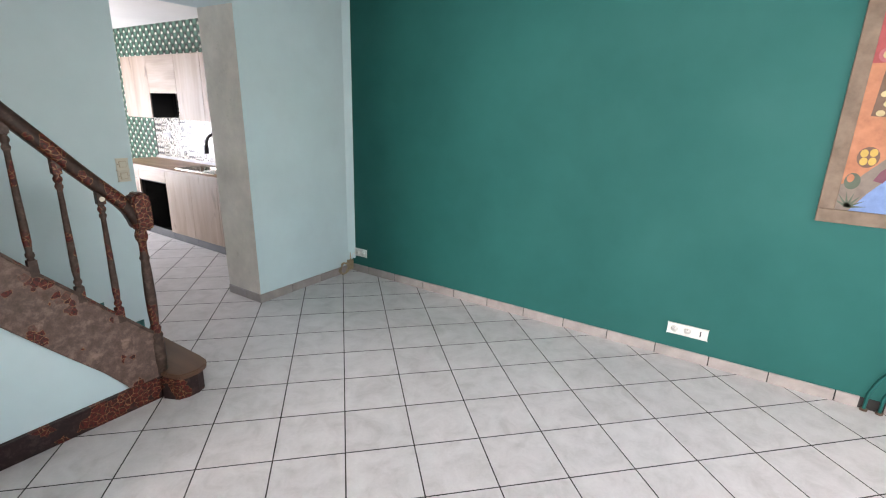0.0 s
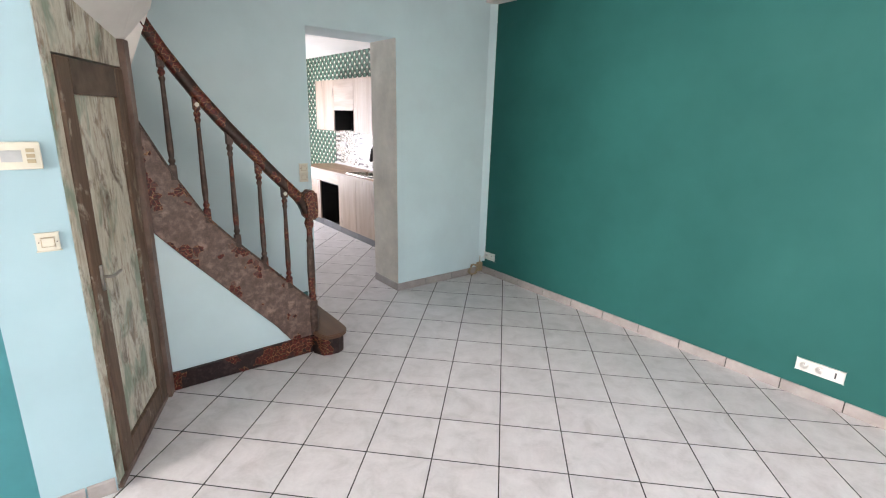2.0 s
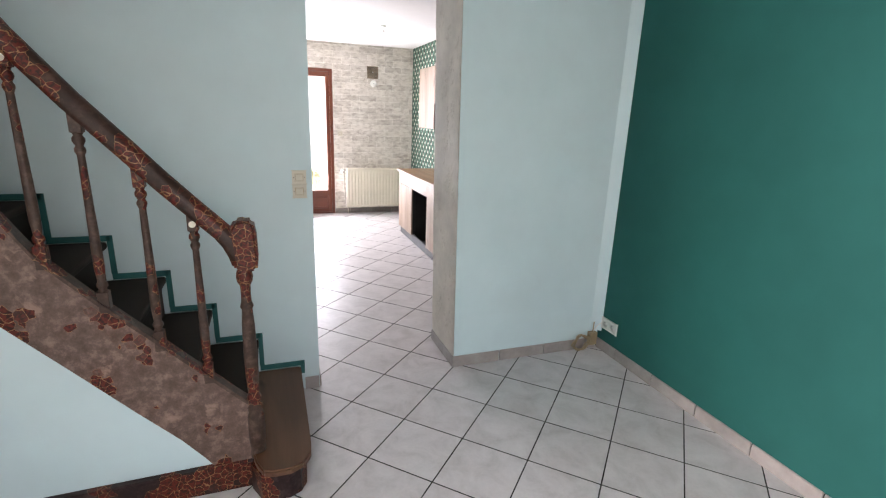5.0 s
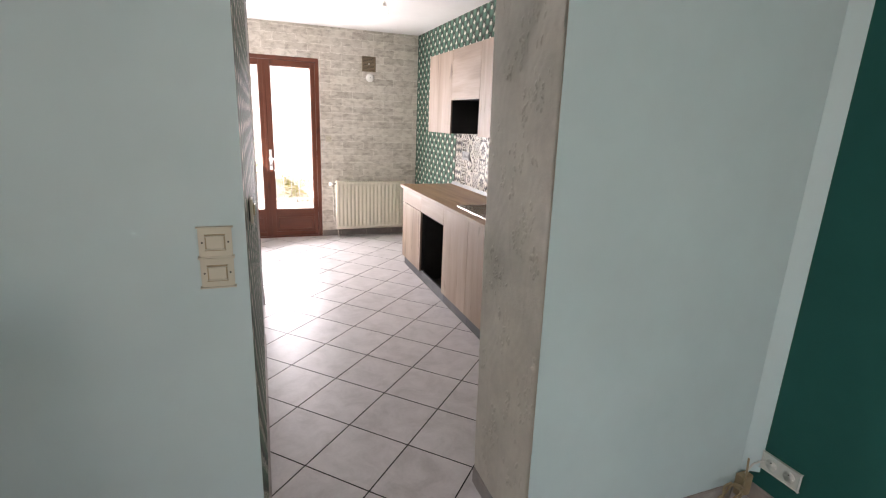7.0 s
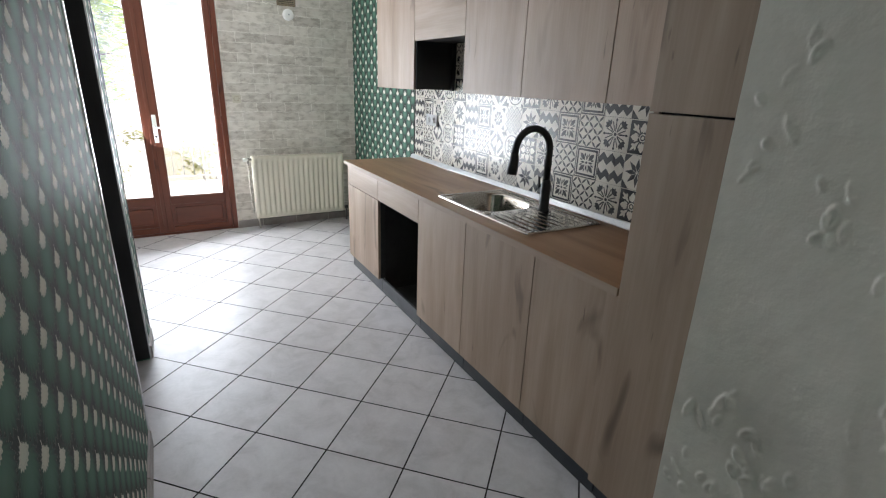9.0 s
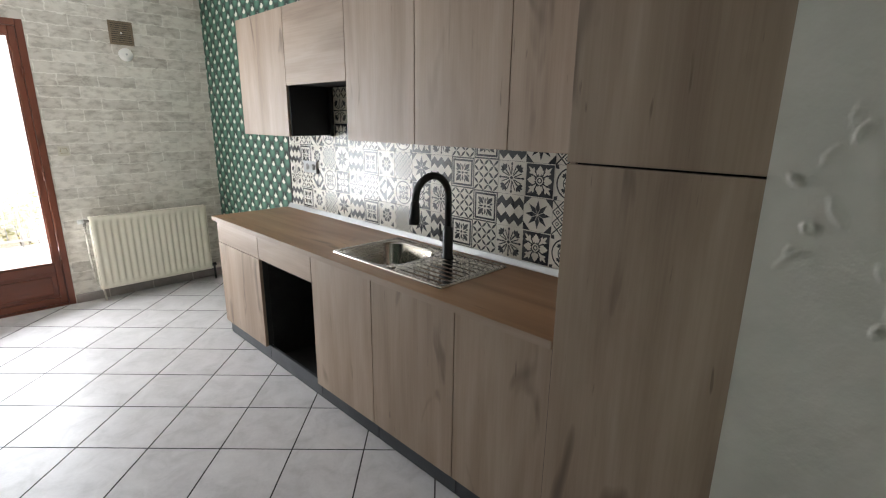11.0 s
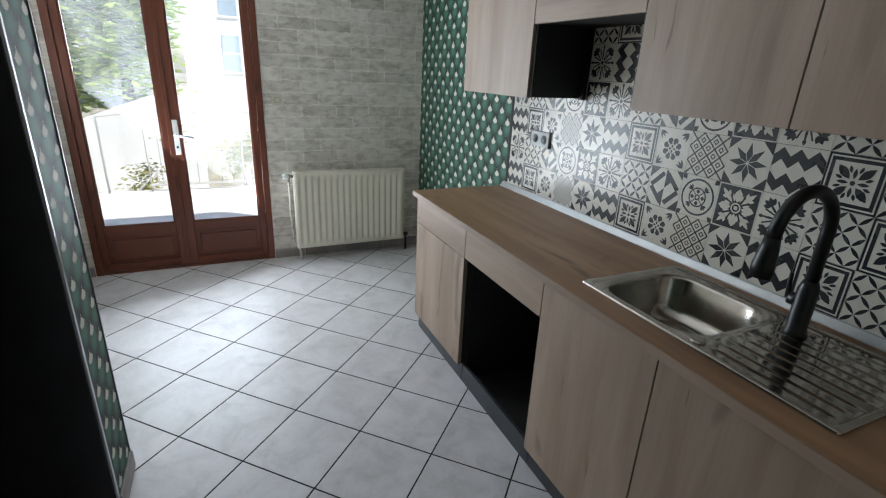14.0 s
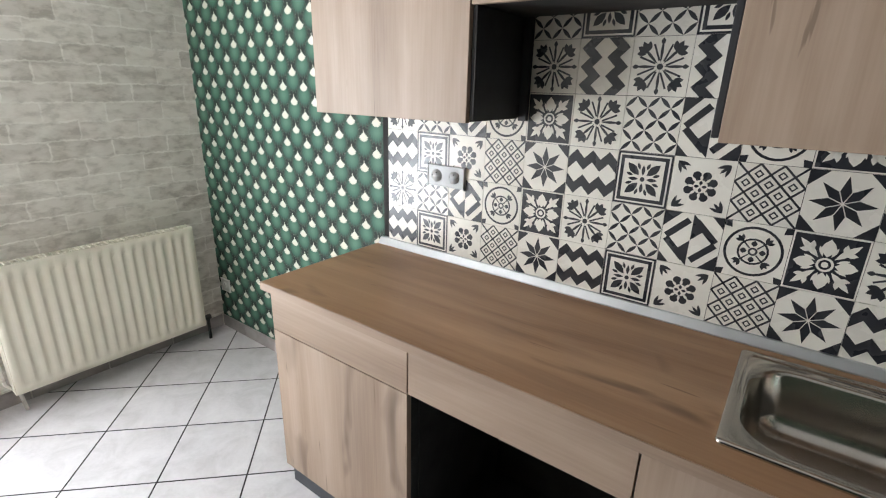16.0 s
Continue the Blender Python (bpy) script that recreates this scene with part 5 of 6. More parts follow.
# ---- terrace door ----
fd = structure("door_1", boxes((XF - 0.09, DY0, 0.0, XF + 0.006, DY0 + 0.045, DZ), (XF - 0.09, DY1 - 0.045, 0.0, XF + 0.006, DY1, DZ), (XF - 0.09, DY0 + 0.045, DZ - 0.045, XF + 0.006, DY1 - 0.045, DZ), (XF - 0.09, DY0 + 0.045, 0.0, XF + 0.0, DY1 - 0.045, 0.02), bev=0.003), M_DOOR, "red-brown varnished double terrace door, closed")
ymid = 1.447
for s, (y0, y1) in enumerate(((DY0 + 0.047, ymid - 0.001), (ymid + 0.001, DY1 - 0.047))):
    xo, xi = XF - 0.058, XF - 0.006
    zt = DZ - 0.047
    la, lb = (y0 + 0.045, y1 - 0.057) if s == 0 else (y0 + 0.060, y1 - 0.045)
    lf = part("leaf", boxes((xo, y0, 0.022, xi, la, zt), (xo, lb, 0.022, xi, y1, zt), bev=0.004), M_DOOR, fd)
    part("cross_rail", boxes((xo, la, zt - 0.06, xi, lb, zt), (xo, la, 0.022, xi, lb, 0.075), (xo, la, 0.285, xi, lb, 0.352), bev=0.004), M_DOORH, lf)
    part("lower_panel", boxes((xo + 0.014, la, 0.075, xi - 0.016, lb, 0.285), bev=0.002), M_DOORH, lf)
    part("raised_field", boxes((xo + 0.014, la + 0.03, 0.105, xi - 0.006, lb - 0.03, 0.255), bev=0.008), M_DOORH, lf)
    pane = part("pane", boxes((XF - 0.036, la, 0.352, XF - 0.030, lb, zt - 0.06)), M_GLASS, lf)
    pane.visible_shadow = False
    bm = bmesh.new()
    for q in ((la, 0.352, lb, 0.362), (la, zt - 0.07, lb, zt - 0.06), (la, 0.362, la + 0.010, zt - 0.07), (lb - 0.010, 0.362, lb, zt - 0.07)):
        box(bm, XF - 0.030, q[0], q[1], XF - 0.014, q[2], q[3], bev=0.002)
    part("glazing_bead", bm, M_DOORH, lf)
    if s == 0:
        for z in (0.35, 1.05, 1.80):
            bm = bmesh.new()
            tube(bm, [(XF + 0.006, y0 + 0.0, z - 0.035), (XF + 0.006, y0 + 0.0, z + 0.035)], 0.007, 10)
            part("hinge", bm, M_DOOR, lf)
    else:
        for z in (0.35, 1.05, 1.80):
            bm = bmesh.new()
            tube(bm, [(XF + 0.006, y1, z - 0.035), (XF + 0.006, y1, z + 0.035)], 0.007, 10)
            part("hinge", bm, M_DOOR, lf)
        hd = part("handle_plate", boxes((xi, y0 + 0.012, 0.852, xi + 0.010, y0 + 0.046, 1.092), bev=0.004), M_DET, lf, "pale grey handle plate")
        bm = bmesh.new()
        tube(bm, [(xi + 0.008, y0 + 0.029, 0.99), (xi + 0.045, y0 + 0.029, 0.99), (xi + 0.052, y0 + 0.036, 0.989), (xi + 0.052, y0 + 0.14, 0.975)], 0.0085, 12)
        part("lever", bm, M_ALU, hd)
        bm = bmesh.new()
        tube(bm, [(xi + 0.009, y0 + 0.029, 0.905), (xi + 0.0115, y0 + 0.029, 0.905)], 0.008, 12)
        part("keyhole", bm, M_HOLE, hd)
part("cover_strip", boxes((XF - 0.006, ymid - 0.020, 0.03, XF + 0.004, ymid + 0.011, DZ - 0.05), bev=0.003), M_DOOR, fd)


# ---- outside the terrace door ----
M_CONC = plain("pale_terrace_concrete", (0.68, 0.66, 0.62), 0.85, var=0.10, scale=3)
M_GRAVEL = plain("pale_ground", (0.36, 0.34, 0.27), 0.95, var=0.2, scale=0.6)
M_RENDER = plain("white_render", (0.74, 0.74, 0.73), 0.85, var=0.04, scale=1)
M_IRON = plain("grey_painted_iron", (0.48, 0.48, 0.47), 0.5, var=0.1)
M_WINB = plain("blue_grey_shutter", (0.30, 0.40, 0.50), 0.5, var=0.06)
M_ROOF = plain("red_brown_roof_tiles", (0.28, 0.13, 0.08), 0.8, var=0.2)
M_BARK = plain("grey_brown_bark", (0.10, 0.075, 0.055), 0.9, var=0.25, scale=12)


def leaf_mat(name, dark, lite):
    m, nt, b = nodes_of(name)
    g = nt.nodes.new("ShaderNodeNewGeometry")
    col = ramp(nt, g.outputs["Random Per Island"], ((0.0, dark), (1.0, lite)))
    lnk(nt, col, b.inputs["Base Color"])
    b.inputs["Roughness"].default_value = 0.6
    tl, mx = nt.nodes.new("ShaderNodeBsdfTranslucent"), nt.nodes.new("ShaderNodeMixShader")
    lnk(nt, col, tl.inputs["Color"])
    mx.inputs[0].default_value = 0.5
    lnk(nt, b.outputs[0], mx.inputs[1])
    lnk(nt, tl.outputs[0], mx.inputs[2])
    lnk(nt, mx.outputs[0], nt.nodes["Material Output"].inputs[0])
    return m


M_LEAF = leaf_mat("fir_green_leaves", (0.16, 0.27, 0.04), (0.42, 0.52, 0.12))
M_BUSH = leaf_mat("olive_bush_leaves", (0.26, 0.28, 0.09), (0.46, 0.43, 0.18))

structure("ground", boxes((-120, -80, -1.5, -11.14, 90, -1.2)), M_GRAVEL, "pale open ground beyond the terrace")
structure("pavement_terrace", boxes((-11.14, -2.2, -1.5, -8.62, 5.0, -0.03)), M_CONC, "pale concrete terrace outside the door")

rl = thing("terrace_railing", (-11.05, 1.5, -0.03), "thin grey iron railing along the terrace edge", "railing")
for z in (0.05, 0.90):
    part("rail", boxes((-11.065, 0.92, z - 0.012, -11.035, 5.0, z + 0.012), bev=0.003), M_IRON, rl)
for k in range(32):
    y = 0.94 + 0.13 * k
    bm = bmesh.new()
    tube(bm, [(-11.05, y, -0.03 if k % 8 == 0 else 0.05), (-11.05, y, 0.90)], 0.009 if k % 8 == 0 else 0.0045, 8)
    part("post" if k % 8 == 0 else "bar", bm, M_IRON, rl)
r2 = thing("steps_railing", (-11.0, 0.5, -0.03), "sloping iron handrail beside the terrace steps", "railing")
bm = bmesh.new()
tube(bm, [(-11.05, 0.92, 0.90), (-11.05, 0.50, 0.84), (-11.05, 0.50, -0.03)], 0.012, 8)
part("post", bm, M_IRON, r2)
bm = bmesh.new()
tube(bm, [(-11.2, 1.05, 0.24), (-11.2, 0.74, -0.08), (-11.2, 0.2, -0.6)], 0.012, 8)
part("rail", bm, M_IRON, r2)
for k in range(4):
    bm = bmesh.new()
    y = 1.0 - 0.2 * k
    tube(bm, [(-11.2, y, -1.2), (-11.2, y, 0.19 - 0.2 * k)], 0.007, 6)
    part("bar", bm, M_IRON, r2)

# sloping white boundary wall, and a low grey wall in front of the house
bm = bmesh.new()
prism(bm, [(-5.5, -1.2), (-5.5, -1.1), (-0.93, 0.23), (0.5, 0.76), (1.4, 0.80), (1.4, -1.2)], 0, -16.2, -16.0)
structure("wall_garden_slope", bm, M_RENDER, "white garden wall with a sloping top")
structure("wall_garden_low", boxes((-24.2, 0.2, -1.2, -24.0, 16.0, 0.62)), M_CONC, "low grey garden wall")

hs = thing("house", (-36, 8, -1.2), "white rendered house with blue-grey shutters", "house")
part("wall", boxes((-44, 0.4, -1.2, -35, 18, 8.2)), M_RENDER, hs)
bm = bmesh.new()
prism(bm, [(-44.5, 8.2), (-39.5, 11.2), (-34.5, 8.2)], 1, 0.0, 18.4)
part("roof", bm, M_ROOF, hs)
for y in (2.3, 6.6, 10.9):
    for z in (0.95, 3.75):
        w = part("window", boxes((-35.0, y - 0.08, z - 0.10, -34.93, y + 0.95, z), (-35.0, y, z + 0.9, -34.95, y + 0.87, z + 0.98), bev=0.0), M_RENDER, hs)
        part("pane", boxes((-35.0, y, z, -34.96, y + 0.87, z + 0.9)), M_WINB, w)
        part("shutter_box", boxes((-35.0, y, z + 0.98, -34.94, y + 0.87, z + 1.85)), M_WINB, w)


def crown_bm(rng, centre, spread, count, size, droop=0.25):
    """Many small leaf sprays scattered in uneven clumps."""
    bm = bmesh.new()
    clumps = []
    for k in range(max(6, count // 140)):
        d = Vector((rng.gauss(0, 0.45), rng.gauss(0, 0.45), rng.gauss(0, 0.45)))
        clumps.append(Vector(centre) + Vector((d.x * spread[0], d.y * spread[1], d.z * spread[2])))
    for k in range(count):
        c = clumps[rng.randrange(len(clumps))]
        p = c + Vector((rng.gauss(0, 0.22) * spread[0], rng.gauss(0, 0.22) * spread[1], rng.gauss(0, 0.13) * spread[2]))
        a = rng.uniform(0, 2 * math.pi)
        d = Vector((math.cos(a), math.sin(a), rng.uniform(-droop * 2, droop))).normalized() * size * rng.uniform(0.5, 1.5)
        s = d.cross(Vector((rng.uniform(-0.5, 0.5), rng.uniform(-0.5, 0.5), 1))).normalized() * size * 0.32
        vs = [bm.verts.new(p), bm.verts.new(p + d * 0.5 + s), bm.verts.new(p + d), bm.verts.new(p + d * 0.5 - s)]
        bm.faces.new(vs)
    return bm


rng = random.Random(7)
for (tx, ty, h, sp, cnt, lab) in ((-20.5, -3.2, 6.2, (2.2, 2.7, 2.7), 10500, "tall light green garden tree"), (-22.5, -0.7, 5.6, (1.5, 1.4, 2.3), 6500, "slim green garden tree"), (-19.5, -7.2, 6.0, (2.4, 2.4, 2.8), 3600, "broad green garden tree")):
    tr = thing("tree", (tx, ty, -1.2), lab, "tree", "garden trees")
    bm = bmesh.new()
    tube(bm, [(tx, ty, -1.2), (tx + 0.05, ty, 0.6), (tx - 0.05, ty + 0.1, 2.2), (tx, ty, h - 0.8)], [0.20, 0.16, 0.11, 0.03], 10)
    for k in range(9):
        a, z0 = k * 2.4, 0.3 + 0.42 * k
        tube(bm, [(tx, ty, z0), (tx + 0.7 * math.cos(a), ty + 0.7 * math.sin(a), z0 + 0.25), (tx + 1.6 * math.cos(a), ty + 1.6 * math.sin(a), z0 + 0.35)], [0.06, 0.04, 0.015], 6)
    part("trunk", bm, M_BARK, tr)
    part("crown", crown_bm(rng, (tx, ty, h * 0.42), sp, cnt, 0.29), M_LEAF, tr)
for (tx, ty, tz, sp, cnt, lab) in ((-12.3, 0.75, 0.0, (0.45, 0.5, 0.55), 1300, "olive green bush below the terrace"), (-12.6, 2.15, 0.35, (0.4, 0.5, 0.5), 1000, "climbing plant on the railing")):
    sh = thing("shrub", (tx, ty, -1.2), lab, "shrub", "terrace shrubs")
    bm = bmesh.new()
    for k in range(6):
        a = k * 1.05
        tube(bm, [(tx, ty, -1.2), (tx + 0.06 * math.cos(a), ty + 0.06 * math.sin(a), -0.8), (tx + 0.15 * math.cos(a), ty + 0.15 * math.sin(a), tz - 0.35)], [0.012, 0.008, 0.003], 6)
    part("stems", bm, M_BARK, sh)
    part("crown", crown_bm(rng, (tx, ty, tz - 0.25), sp, cnt, 0.07), M_BUSH, sh)


# ---- patterned wall tiles ----
TS = 0.149


def poly_ring(cx, cy, r, n=20, ph=0.0):
    return [(cx + r * math.cos(ph + 2 * math.pi * k / n), cy + r * math.sin(ph + 2 * math.pi * k / n)) for k in range(n)]


def petal(cx, cy, ang, r0, r1, w, n=4):
    d, s = (math.cos(ang), math.sin(ang)), (-math.sin(ang), math.cos(ang))
    out = []
    for k in range(n + 1):
        t = k / n
        q = math.sin(math.pi * t) * w
        out.append((r0 + (r1 - r0) * t, q))
    out += [(a, -b) for a, b in out[-2:0:-1]]
    return [(cx + a * d[0] + b * s[0], cy + a * d[1] + b * s[1]) for a, b in out]


def bar(x0, y0, x1, y1, w):
    dx, dy = x1 - x0, y1 - y0
    l = math.hypot(dx, dy)
    px, py = -dy / l * w / 2, dx / l * w / 2
    return [(x0 + px, y0 + py), (x1 + px, y1 + py), (x1 - px, y1 - py), (x0 - px, y0 - py)]


def band(outer, inner):
    n = len(outer)
    return [[outer[k], outer[(k + 1) % n], inner[(k + 1) % n], inner[k]] for k in range(n)]


def square(r, cx=0, cy=0):
    return [(cx - r, cy - r), (cx + r, cy - r), (cx + r, cy + r), (cx - r, cy + r)]


def motif(kind):
    """Dark shapes on cream; a third level puts cream back on dark."""
    D, C = [], []
    P4 = [math.pi / 2 * k for k in range(4)]
    P8 = [math.pi / 4 * k for k in range(8)]
    if kind == "zigzag":
        for v, ph in ((0.25, 1), (-0.25, -1)):
            for k in range(6):
                a, b = -0.5 + k / 6, -0.5 + (k + 1) / 6
                s = ph * (1 if k % 2 else -1)
                D.append([(a, v + 0.12 + 0.085 * s), (b, v + 0.12 - 0.085 * s), (b, v - 0.12 - 0.085 * s), (a, v - 0.12 + 0.085 * s)])
    elif kind == "frame":
        D += band(square(0.5), square(0.465)) + band(square(0.435), square(0.37))
        for a in P4:
            D.append(petal(0, 0, a, 0.07, 0.27, 0.035))
            D.append(petal(0, 0, a + math.pi / 4, 0.10, 0.42, 0.075))
            D.append(petal(0.0, 0.0, a + math.pi / 4 + 0.45, 0.19, 0.33, 0.03))
            D.append(petal(0.0, 0.0, a + math.pi / 4 - 0.45, 0.19, 0.33, 0.03))
        D.append(poly_ring(0, 0, 0.045, 10))
    elif kind == "rosette":
        for a in P8:
            D.append(poly_ring(0.21 * math.cos(a + 0.39), 0.21 * math.sin(a + 0.39), 0.075, 10))
        D += band(poly_ring(0, 0, 0.20), poly_ring(0, 0, 0.12))
        for a in P8:
            C.append(petal(0, 0, a, 0.10, 0.22, 0.025))
        for a in P4:
            D.append(petal(0, 0, a, 0.02, 0.11, 0.03))
            for t in (-0.28, 0, 0.28):
                d = a + math.pi / 4
                D.append(petal(0.60 * math.cos(d), 0.60 * math.sin(d), d + math.pi + t * 1.7, 0.0, 0.23, 0.030))
    elif kind == "lattice":
        for k in range(-3, 4):
            c = k / 3.0
            for s in (1, -1):
                x0, x1 = max(-0.5, -0.5 - c), min(0.5, 0.5 - c)
                if x1 - x0 > 0.05:
                    D.append(bar(x0, s * (x0 + c), x1, s * (x1 + c), 0.035))
        for i in range(-3, 4):
            for j in range(-3, 4):
                if (i + j) % 2 and abs(i) < 3 and abs(j) < 3:
                    x, y = i / 6, j / 6
                    D += band(poly_ring(x, y, 0.075, 4), poly_ring(x, y, 0.04, 4))
    elif kind == "star":
        for a in P8:
            t = a + math.pi / 8 * 0
            D.append([(0.02 * math.cos(t), 0.02 * math.sin(t)), (0.21 * math.cos(t - 0.36), 0.21 * math.sin(t - 0.36)), (0.44 * math.cos(t), 0.44 * math.sin(t)), (0.21 * math.cos(t + 0.36), 0.21 * math.sin(t + 0.36))])
        for sx in (-1, 1):
            for sy in (-1, 1):
                D.append([(sx * 0.5, sy * 0.5), (sx * 0.5, sy * 0.24), (sx * 0.24, sy * 0.5)])
    elif kind == "burst":
        for a in P8:
            D.append(petal(0, 0, a, 0.06, 0.46, 0.026))
        for a in P8:
            D.append(bar(0.10 * math.cos(a + 0.22), 0.10 * math.sin(a + 0.22), 0.40 * math.cos(a + 0.36), 0.40 * math.sin(a + 0.36), 0.034))
        D.append(poly_ring(0, 0, 0.055, 10))
        for a in P4:
            d = a + math.pi / 4
            for t in (-0.42, -0.14, 0.14, 0.42):
                D.append(petal(0.34 * math.cos(d), 0.34 * math.sin(d), d + t * 2.2, 0.0, 0.21 - 0.05 * abs(t), 0.052))
            D.append(petal(0, 0, a, 0.36, 0.48, 0.04))
    elif kind == "circles":
        n = 5
        for i in range(n):
            for j in range(n):
                x, y = -0.5 + i / n, -0.5 + j / n
                if (i + j) % 2 == 0:
                    D.append(petal(x, y, math.pi / 4, 0.0, 1.4142 / n, 0.19 / n))
                else:
                    D.append(petal(x, y + 1 / n, -math.pi / 4, 0.0, 1.4142 / n, 0.19 / n))
    elif kind == "geometric":
        D += [[(-0.5, 0.5), (-0.5, 0.2), (-0.2, 0.5)], [(0.5, -0.5), (0.5, -0.2), (0.2, -0.5)], [(0.0, 0.0), (0.25, 0.25), (0.0, 0.5)], [(0.0, 0.0), (0.0, -0.5), (-0.25, -0.25)]]
        D += [bar(-0.42, 0.02, -0.06, 0.38, 0.12), bar(0.06, -0.38, 0.42, -0.02, 0.12), bar(-0.42, -0.02, -0.06, -0.38, 0.12), bar(0.06, 0.38, 0.42, 0.02, 0.12)]
        D += [[(-0.5, -0.5), (-0.3, -0.5), (-0.5, -0.3)], [(0.5, 0.5), (0.3, 0.5), (0.5, 0.3)]]
    elif kind == "wheel":
        D += band(poly_ring(0, 0, 0.45, 28), poly_ring(0, 0, 0.405, 28)) + band(poly_ring(0, 0, 0.24), poly_ring(0, 0, 0.205))
        D += band(poly_ring(0, 0, 0.075, 12), poly_ring(0, 0, 0.04, 12))
        for a in P4:
            D.append(petal(0, 0, a, 0.09, 0.20, 0.05))
            d = a + math.pi / 4
            D.append(bar(0.08 * math.cos(d), 0.08 * math.sin(d), 0.30 * math.cos(d), 0.30 * math.sin(d), 0.025))
            for t in (-0.6, 0, 0.6):
                D.append(petal(0.24 * math.cos(d), 0.24 * math.sin(d), d + t, 0.0, 0.13, 0.03))
            D.append([(0.5 * (1 if math.cos(d) > 0 else -1), 0.5 * (1 if math.sin(d) > 0 else -1)), (0.5 * (1 if math.cos(d) > 0 else -1), 0.40 * (1 if math.sin(d) > 0 else -1)), (0.38 * (1 if math.cos(d) > 0 else -1), 0.38 * (1 if math.sin(d) > 0 else -1)), (0.40 * (1 if math.cos(d) > 0 else -1), 0.5 * (1 if math.sin(d) > 0 else -1))])
    elif kind == "leafy":
        D.append(square(0.475))
        for a in P4:
            C.append(petal(0, 0, a, 0.13, 0.43, 0.10))
            d = a + math.pi / 4
            C.append(petal(0, 0, d, 0.15, 0.56, 0.055))
            for t in (-1, 1):
                C.append(petal(0.30 * math.cos(d), 0.30 * math.sin(d), d + 0.75 * t, 0.0, 0.17, 0.04))
                C.append(petal(0, 0, a + 0.39 * t, 0.15, 0.33, 0.025))
        C += band(poly_ring(0, 0, 0.12, 16), poly_ring(0, 0, 0.085, 16))
        C.append(poly_ring(0, 0, 0.05, 8))
    return D, C


def tile_mesh(kind):
    bm = bmesh.new()
    h = TS / 2 - 0.0007
    box(bm, -h, 0.0, -h, h, 0.005, h, mi=0)
    D, C = motif(kind)
    for lv, (shapes, mi) in enumerate(((D, 1), (C, 0))):
        y = -0.0004 * (lv + 1)
        for s in shapes:
            vs = [bm.verts.new((q * 2 * h, y, w * 2 * h)) for q, w in s]
            try:
                f = bm.faces.new(vs)
            except ValueError:
                continue
            f.material_index = mi
            f.normal_update()
            if f.normal.y > 0:
                f.normal_flip()
    me = bpy.data.meshes.new("tile_" + kind)
    bm.to_mesh(me)
    bm.free()
    me.materials.append(M_CREAMT)
    me.materials.append(M_DARKT)
    return me


ROW_A, ROW_B = ("zigzag", "frame", "rosette", "lattice", "star"), ("burst", "circles", "geometric", "wheel", "leafy")
meshes = {k: tile_mesh(k) for k in ROW_A + ROW_B}
bs = structure("splashback", boxes((-6.895, YK - 0.003, ZT1 + 0.02, -4.245, YK - 0.0005, 1.70)), M_GROUT, "splashback of patterned cream and charcoal tiles")
CX0 = -6.268 - 4 * TS
C_TURN = 11
for c in range(18):
    for r in range(6):
        x, z = CX0 + (c + 0.5) * TS, 1.328 + (r - 2.5) * TS
        if r >= 4 and not (-6.30 < x < -5.69):
            continue
        if r == 5 and z > 1.76:
            continue
        if x - TS / 2 > -4.26:
            continue
        seq = ROW_A if r % 2 == 0 else ROW_B
        if c >= 11 and r < 4:
            seq = (("frame", "circles", "burst", "leafy", "wheel", "geometric"), ("circles", "frame", "zigzag", "star", "lattice", "rosette"))[r % 2]
        kind = seq[(c - C_TURN) % len(seq)] if c >= 11 and r < 4 else seq[c % 5] if r < 4 else (("burst", "zigzag") if r == 4 else ("circles", "frame"))[c % 2]
        ob = new("tile", meshes[kind])
        ob.parent = bs
        ob.location = (x, YK - 0.008, z)
        if r == 4 and kind == "zigzag":
            ob.rotation_euler = (0, radians(90), 0)


# ---- skirting tiles ----
SK_H, SK_T = 0.072, 0.010
sk_root = structure("baseboard", boxes((XW, YG - 0.004, 0, XE, YG, SK_H - 0.004)), M_GROUT, "skirting of pinkish grey tiles")
sk_meshes = {}


def skirting(a, b, n, offset=0.0):
    """Skirting tiles from a to b along a wall whose face looks along n."""
    a, b, n = Vector((*a, 0)), Vector((*b, 0)), Vector((*n, 0))
    d = (b - a)
    L = d.length
    d.normalize()
    rot = Matrix(((d.x, n.x, 0), (d.y, n.y, 0), (0, 0, 1))).to_4x4()
    s = -offset
    while s < L - 0.005:
        s0, s1 = max(s, 0), min(s + 0.332, L)
        w = round(s1 - s0 - 0.003, 4)
        if w > 0.01:
            if w not in sk_meshes:
                bm = bmesh.new()
                prism(bm, [(0.0, 0.0), (SK_T, 0.0), (SK_T, SK_H - 0.006), (SK_T - 0.005, SK_H), (0.0, SK_H)], 0, 0.0, w)
                sk_meshes[w] = finish(bm, "skirting_tile", M_SKIRT)
            ob = new("skirting_tile", sk_meshes[w])
            ob.parent = sk_root
            ob.matrix_local = Matrix.Translation(a + d * s0) @ rot
        s += 0.336


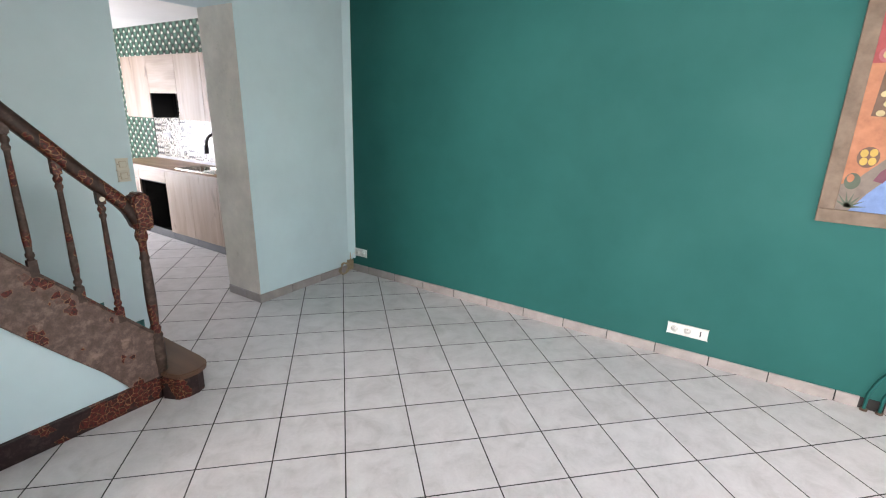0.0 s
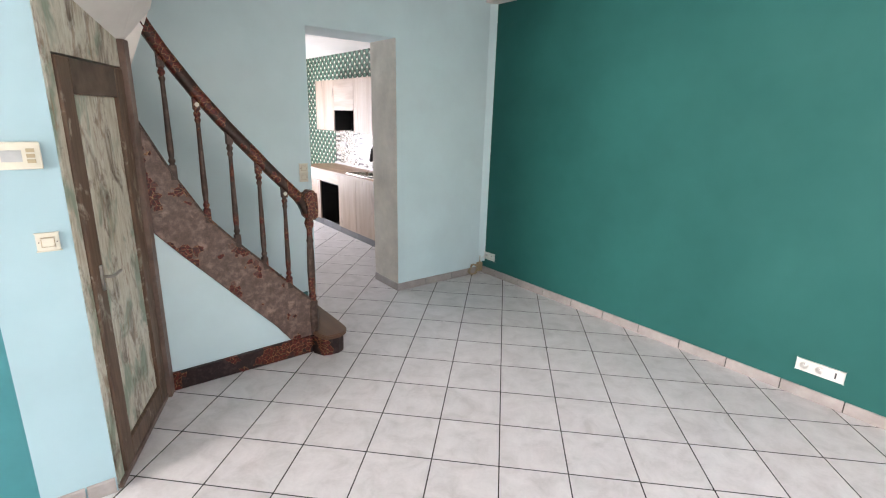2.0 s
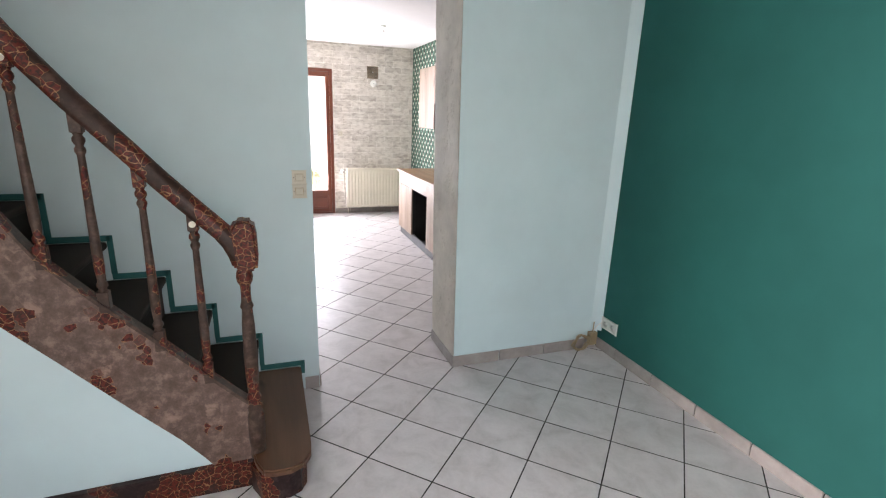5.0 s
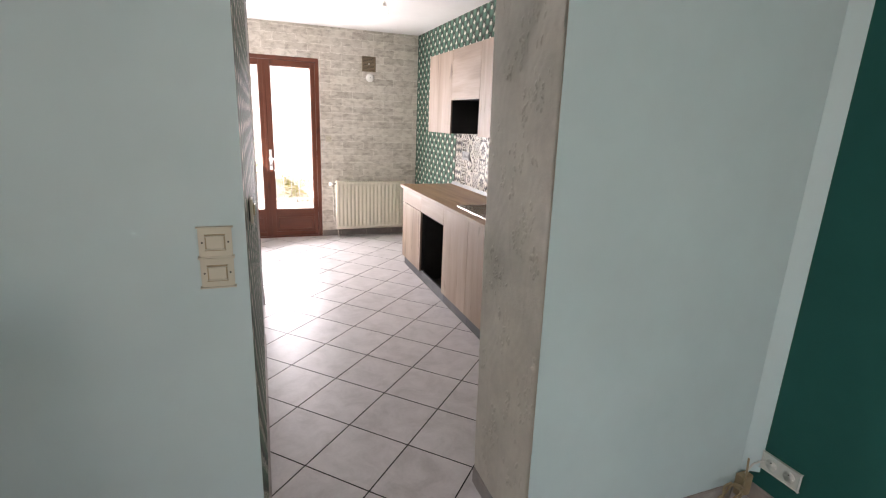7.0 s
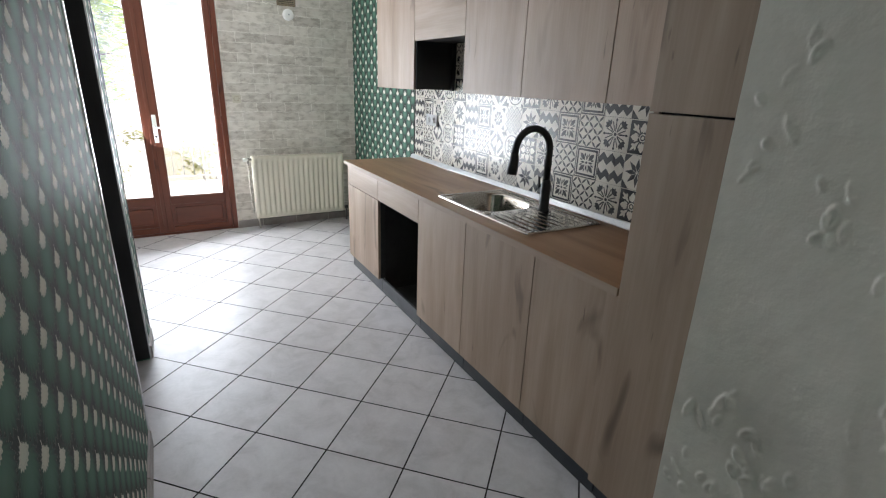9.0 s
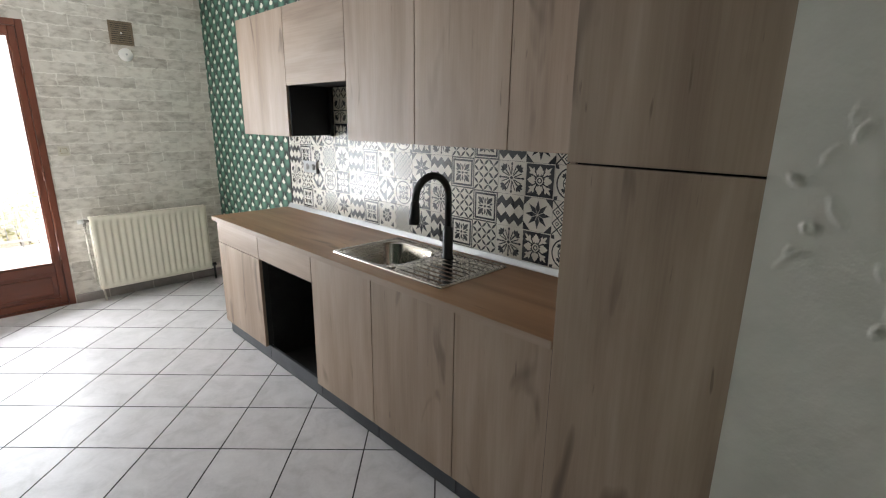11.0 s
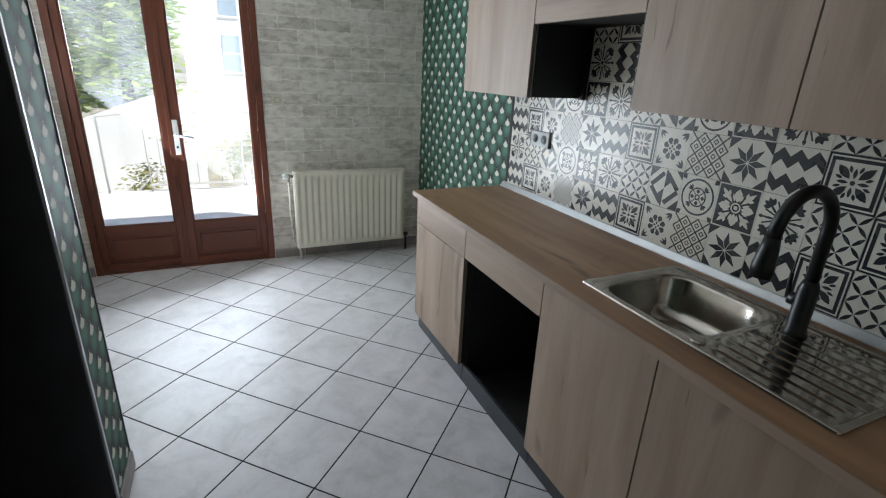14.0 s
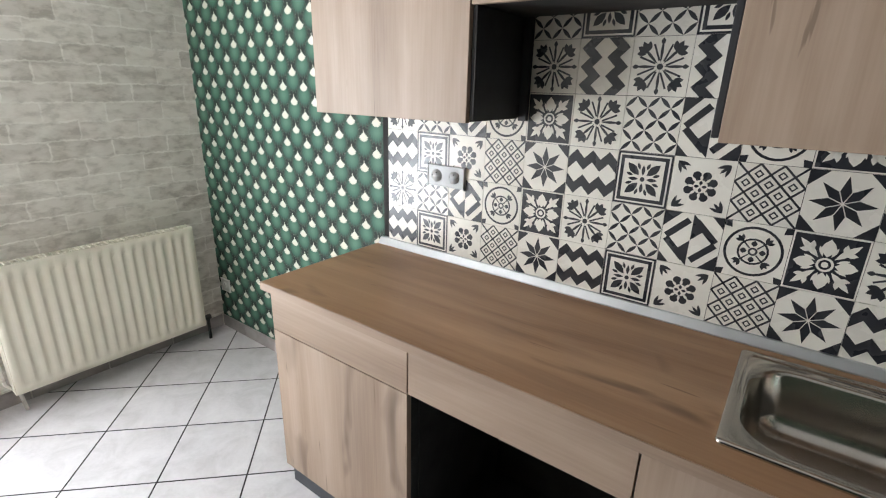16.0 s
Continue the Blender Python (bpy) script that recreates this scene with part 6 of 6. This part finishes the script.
skirting((XW + 0.012, YG), (0.79, YG), (0, -1), 0.13)
skirting((0.905, YG), (XE, YG), (0, -1), 0.2)
skirting((XW, OPY1 - 0.004), (XW, YG - 0.012), (1, 0), 0.0)
skirting((XB, OPY1 + 0.006), (XW + 0.01, OPY1 + 0.006), (0, -1), 0.1)
skirting((XW, 1.24), (XW, OPY0), (1, 0))
skirting((XF, DY1 + 0.005), (XF, YK - 0.012), (1, 0), 0.1)
skirting((XF + 0.012, YK), (-6.90, YK), (0, -1), 0.1)
skirting((XS, YS + 0.01), (XS, -0.265), (1, 0), 0.1)
skirting((-6.24, YL + 0.0), (-6.008, YL + 0.0), (0, 1))
skirting((-5.276, YL), (XW - 0.0, YL), (0, 1), 0.05)
skirting((XF + 0.01, 0.80), (-6.25, 0.80), (0, 1), 0.2)
skirting((XF, 0.81), (XF, DY0 - 0.004), (1, 0))


# ---- floor tiles, laid diagonally ----
PITCH = 0.336
OX, OY = -1.834, 0.760
h = (PITCH - 0.0052) / 2
bm = bmesh.new()
top = [bm.verts.new((sx * (h - 0.0005), sy * (h - 0.0005), 0.0)) for sx, sy in ((-1, -1), (1, -1), (1, 1), (-1, 1))]
low = [bm.verts.new((sx * h, sy * h, -0.0023)) for sx, sy in ((-1, -1), (1, -1), (1, 1), (-1, 1))]
bm.faces.new(top)
for k in range(4):
    bm.faces.new((low[k], low[(k + 1) % 4], top[(k + 1) % 4], top[k])).material_index = 1
tile_me = finish(bm, "floor_tile", [M_TILE, M_GROUT])
floor_ob = bpy.data.objects["floor"]
c45 = math.sqrt(0.5)


def indoors(x, y, m):
    living = XW - 0.6 < x < XE + m and YS - m < y < YG + m and not (x < XS - 0.1 and y < -0.45) and not (x < XW - 0.3 and not OPY0 - m < y < OPY1 + m)
    kitchen = XF - m < x < XB + 0.1 and YL - m < y < YK + m
    nook = XF - m < x < -6.24 + m and 0.80 - m < y < YL
    alcove = -6.00 - m < x < -5.29 + m and 0.8 < y < YL
    return living or kitchen or nook or alcove


far = []
for i in range(-30, 31):
    for j in range(-40, 41):
        u, v = (i + 0.5) * PITCH, (j + 0.5) * PITCH
        x, y = OX + c45 * (u + v), OY + c45 * (u - v)
        if not indoors(x, y, 0.2):
            continue
        if y < -0.9 or x > 1.3:
            far.append((x, y))
            continue
        ob = new("floor_tile", tile_me)
        ob.parent = floor_ob
        ob.matrix_local = Matrix.Translation((x, y, 0)) @ Matrix.Rotation(radians(45), 4, "Z")
bm = bmesh.new()
for x, y in far:
    q = [(x + 1.414 * h * math.cos(a), y + 1.414 * h * math.sin(a)) for a in (0, math.pi / 2, math.pi, -math.pi / 2)]
    vs = [bm.verts.new((a, b, 0.0)) for a, b in q]
    bm.faces.new(vs)
fo = part("floor_tiles_rest", bm, M_TILE, floor_ob)
tagged(fo, kind="stuff")
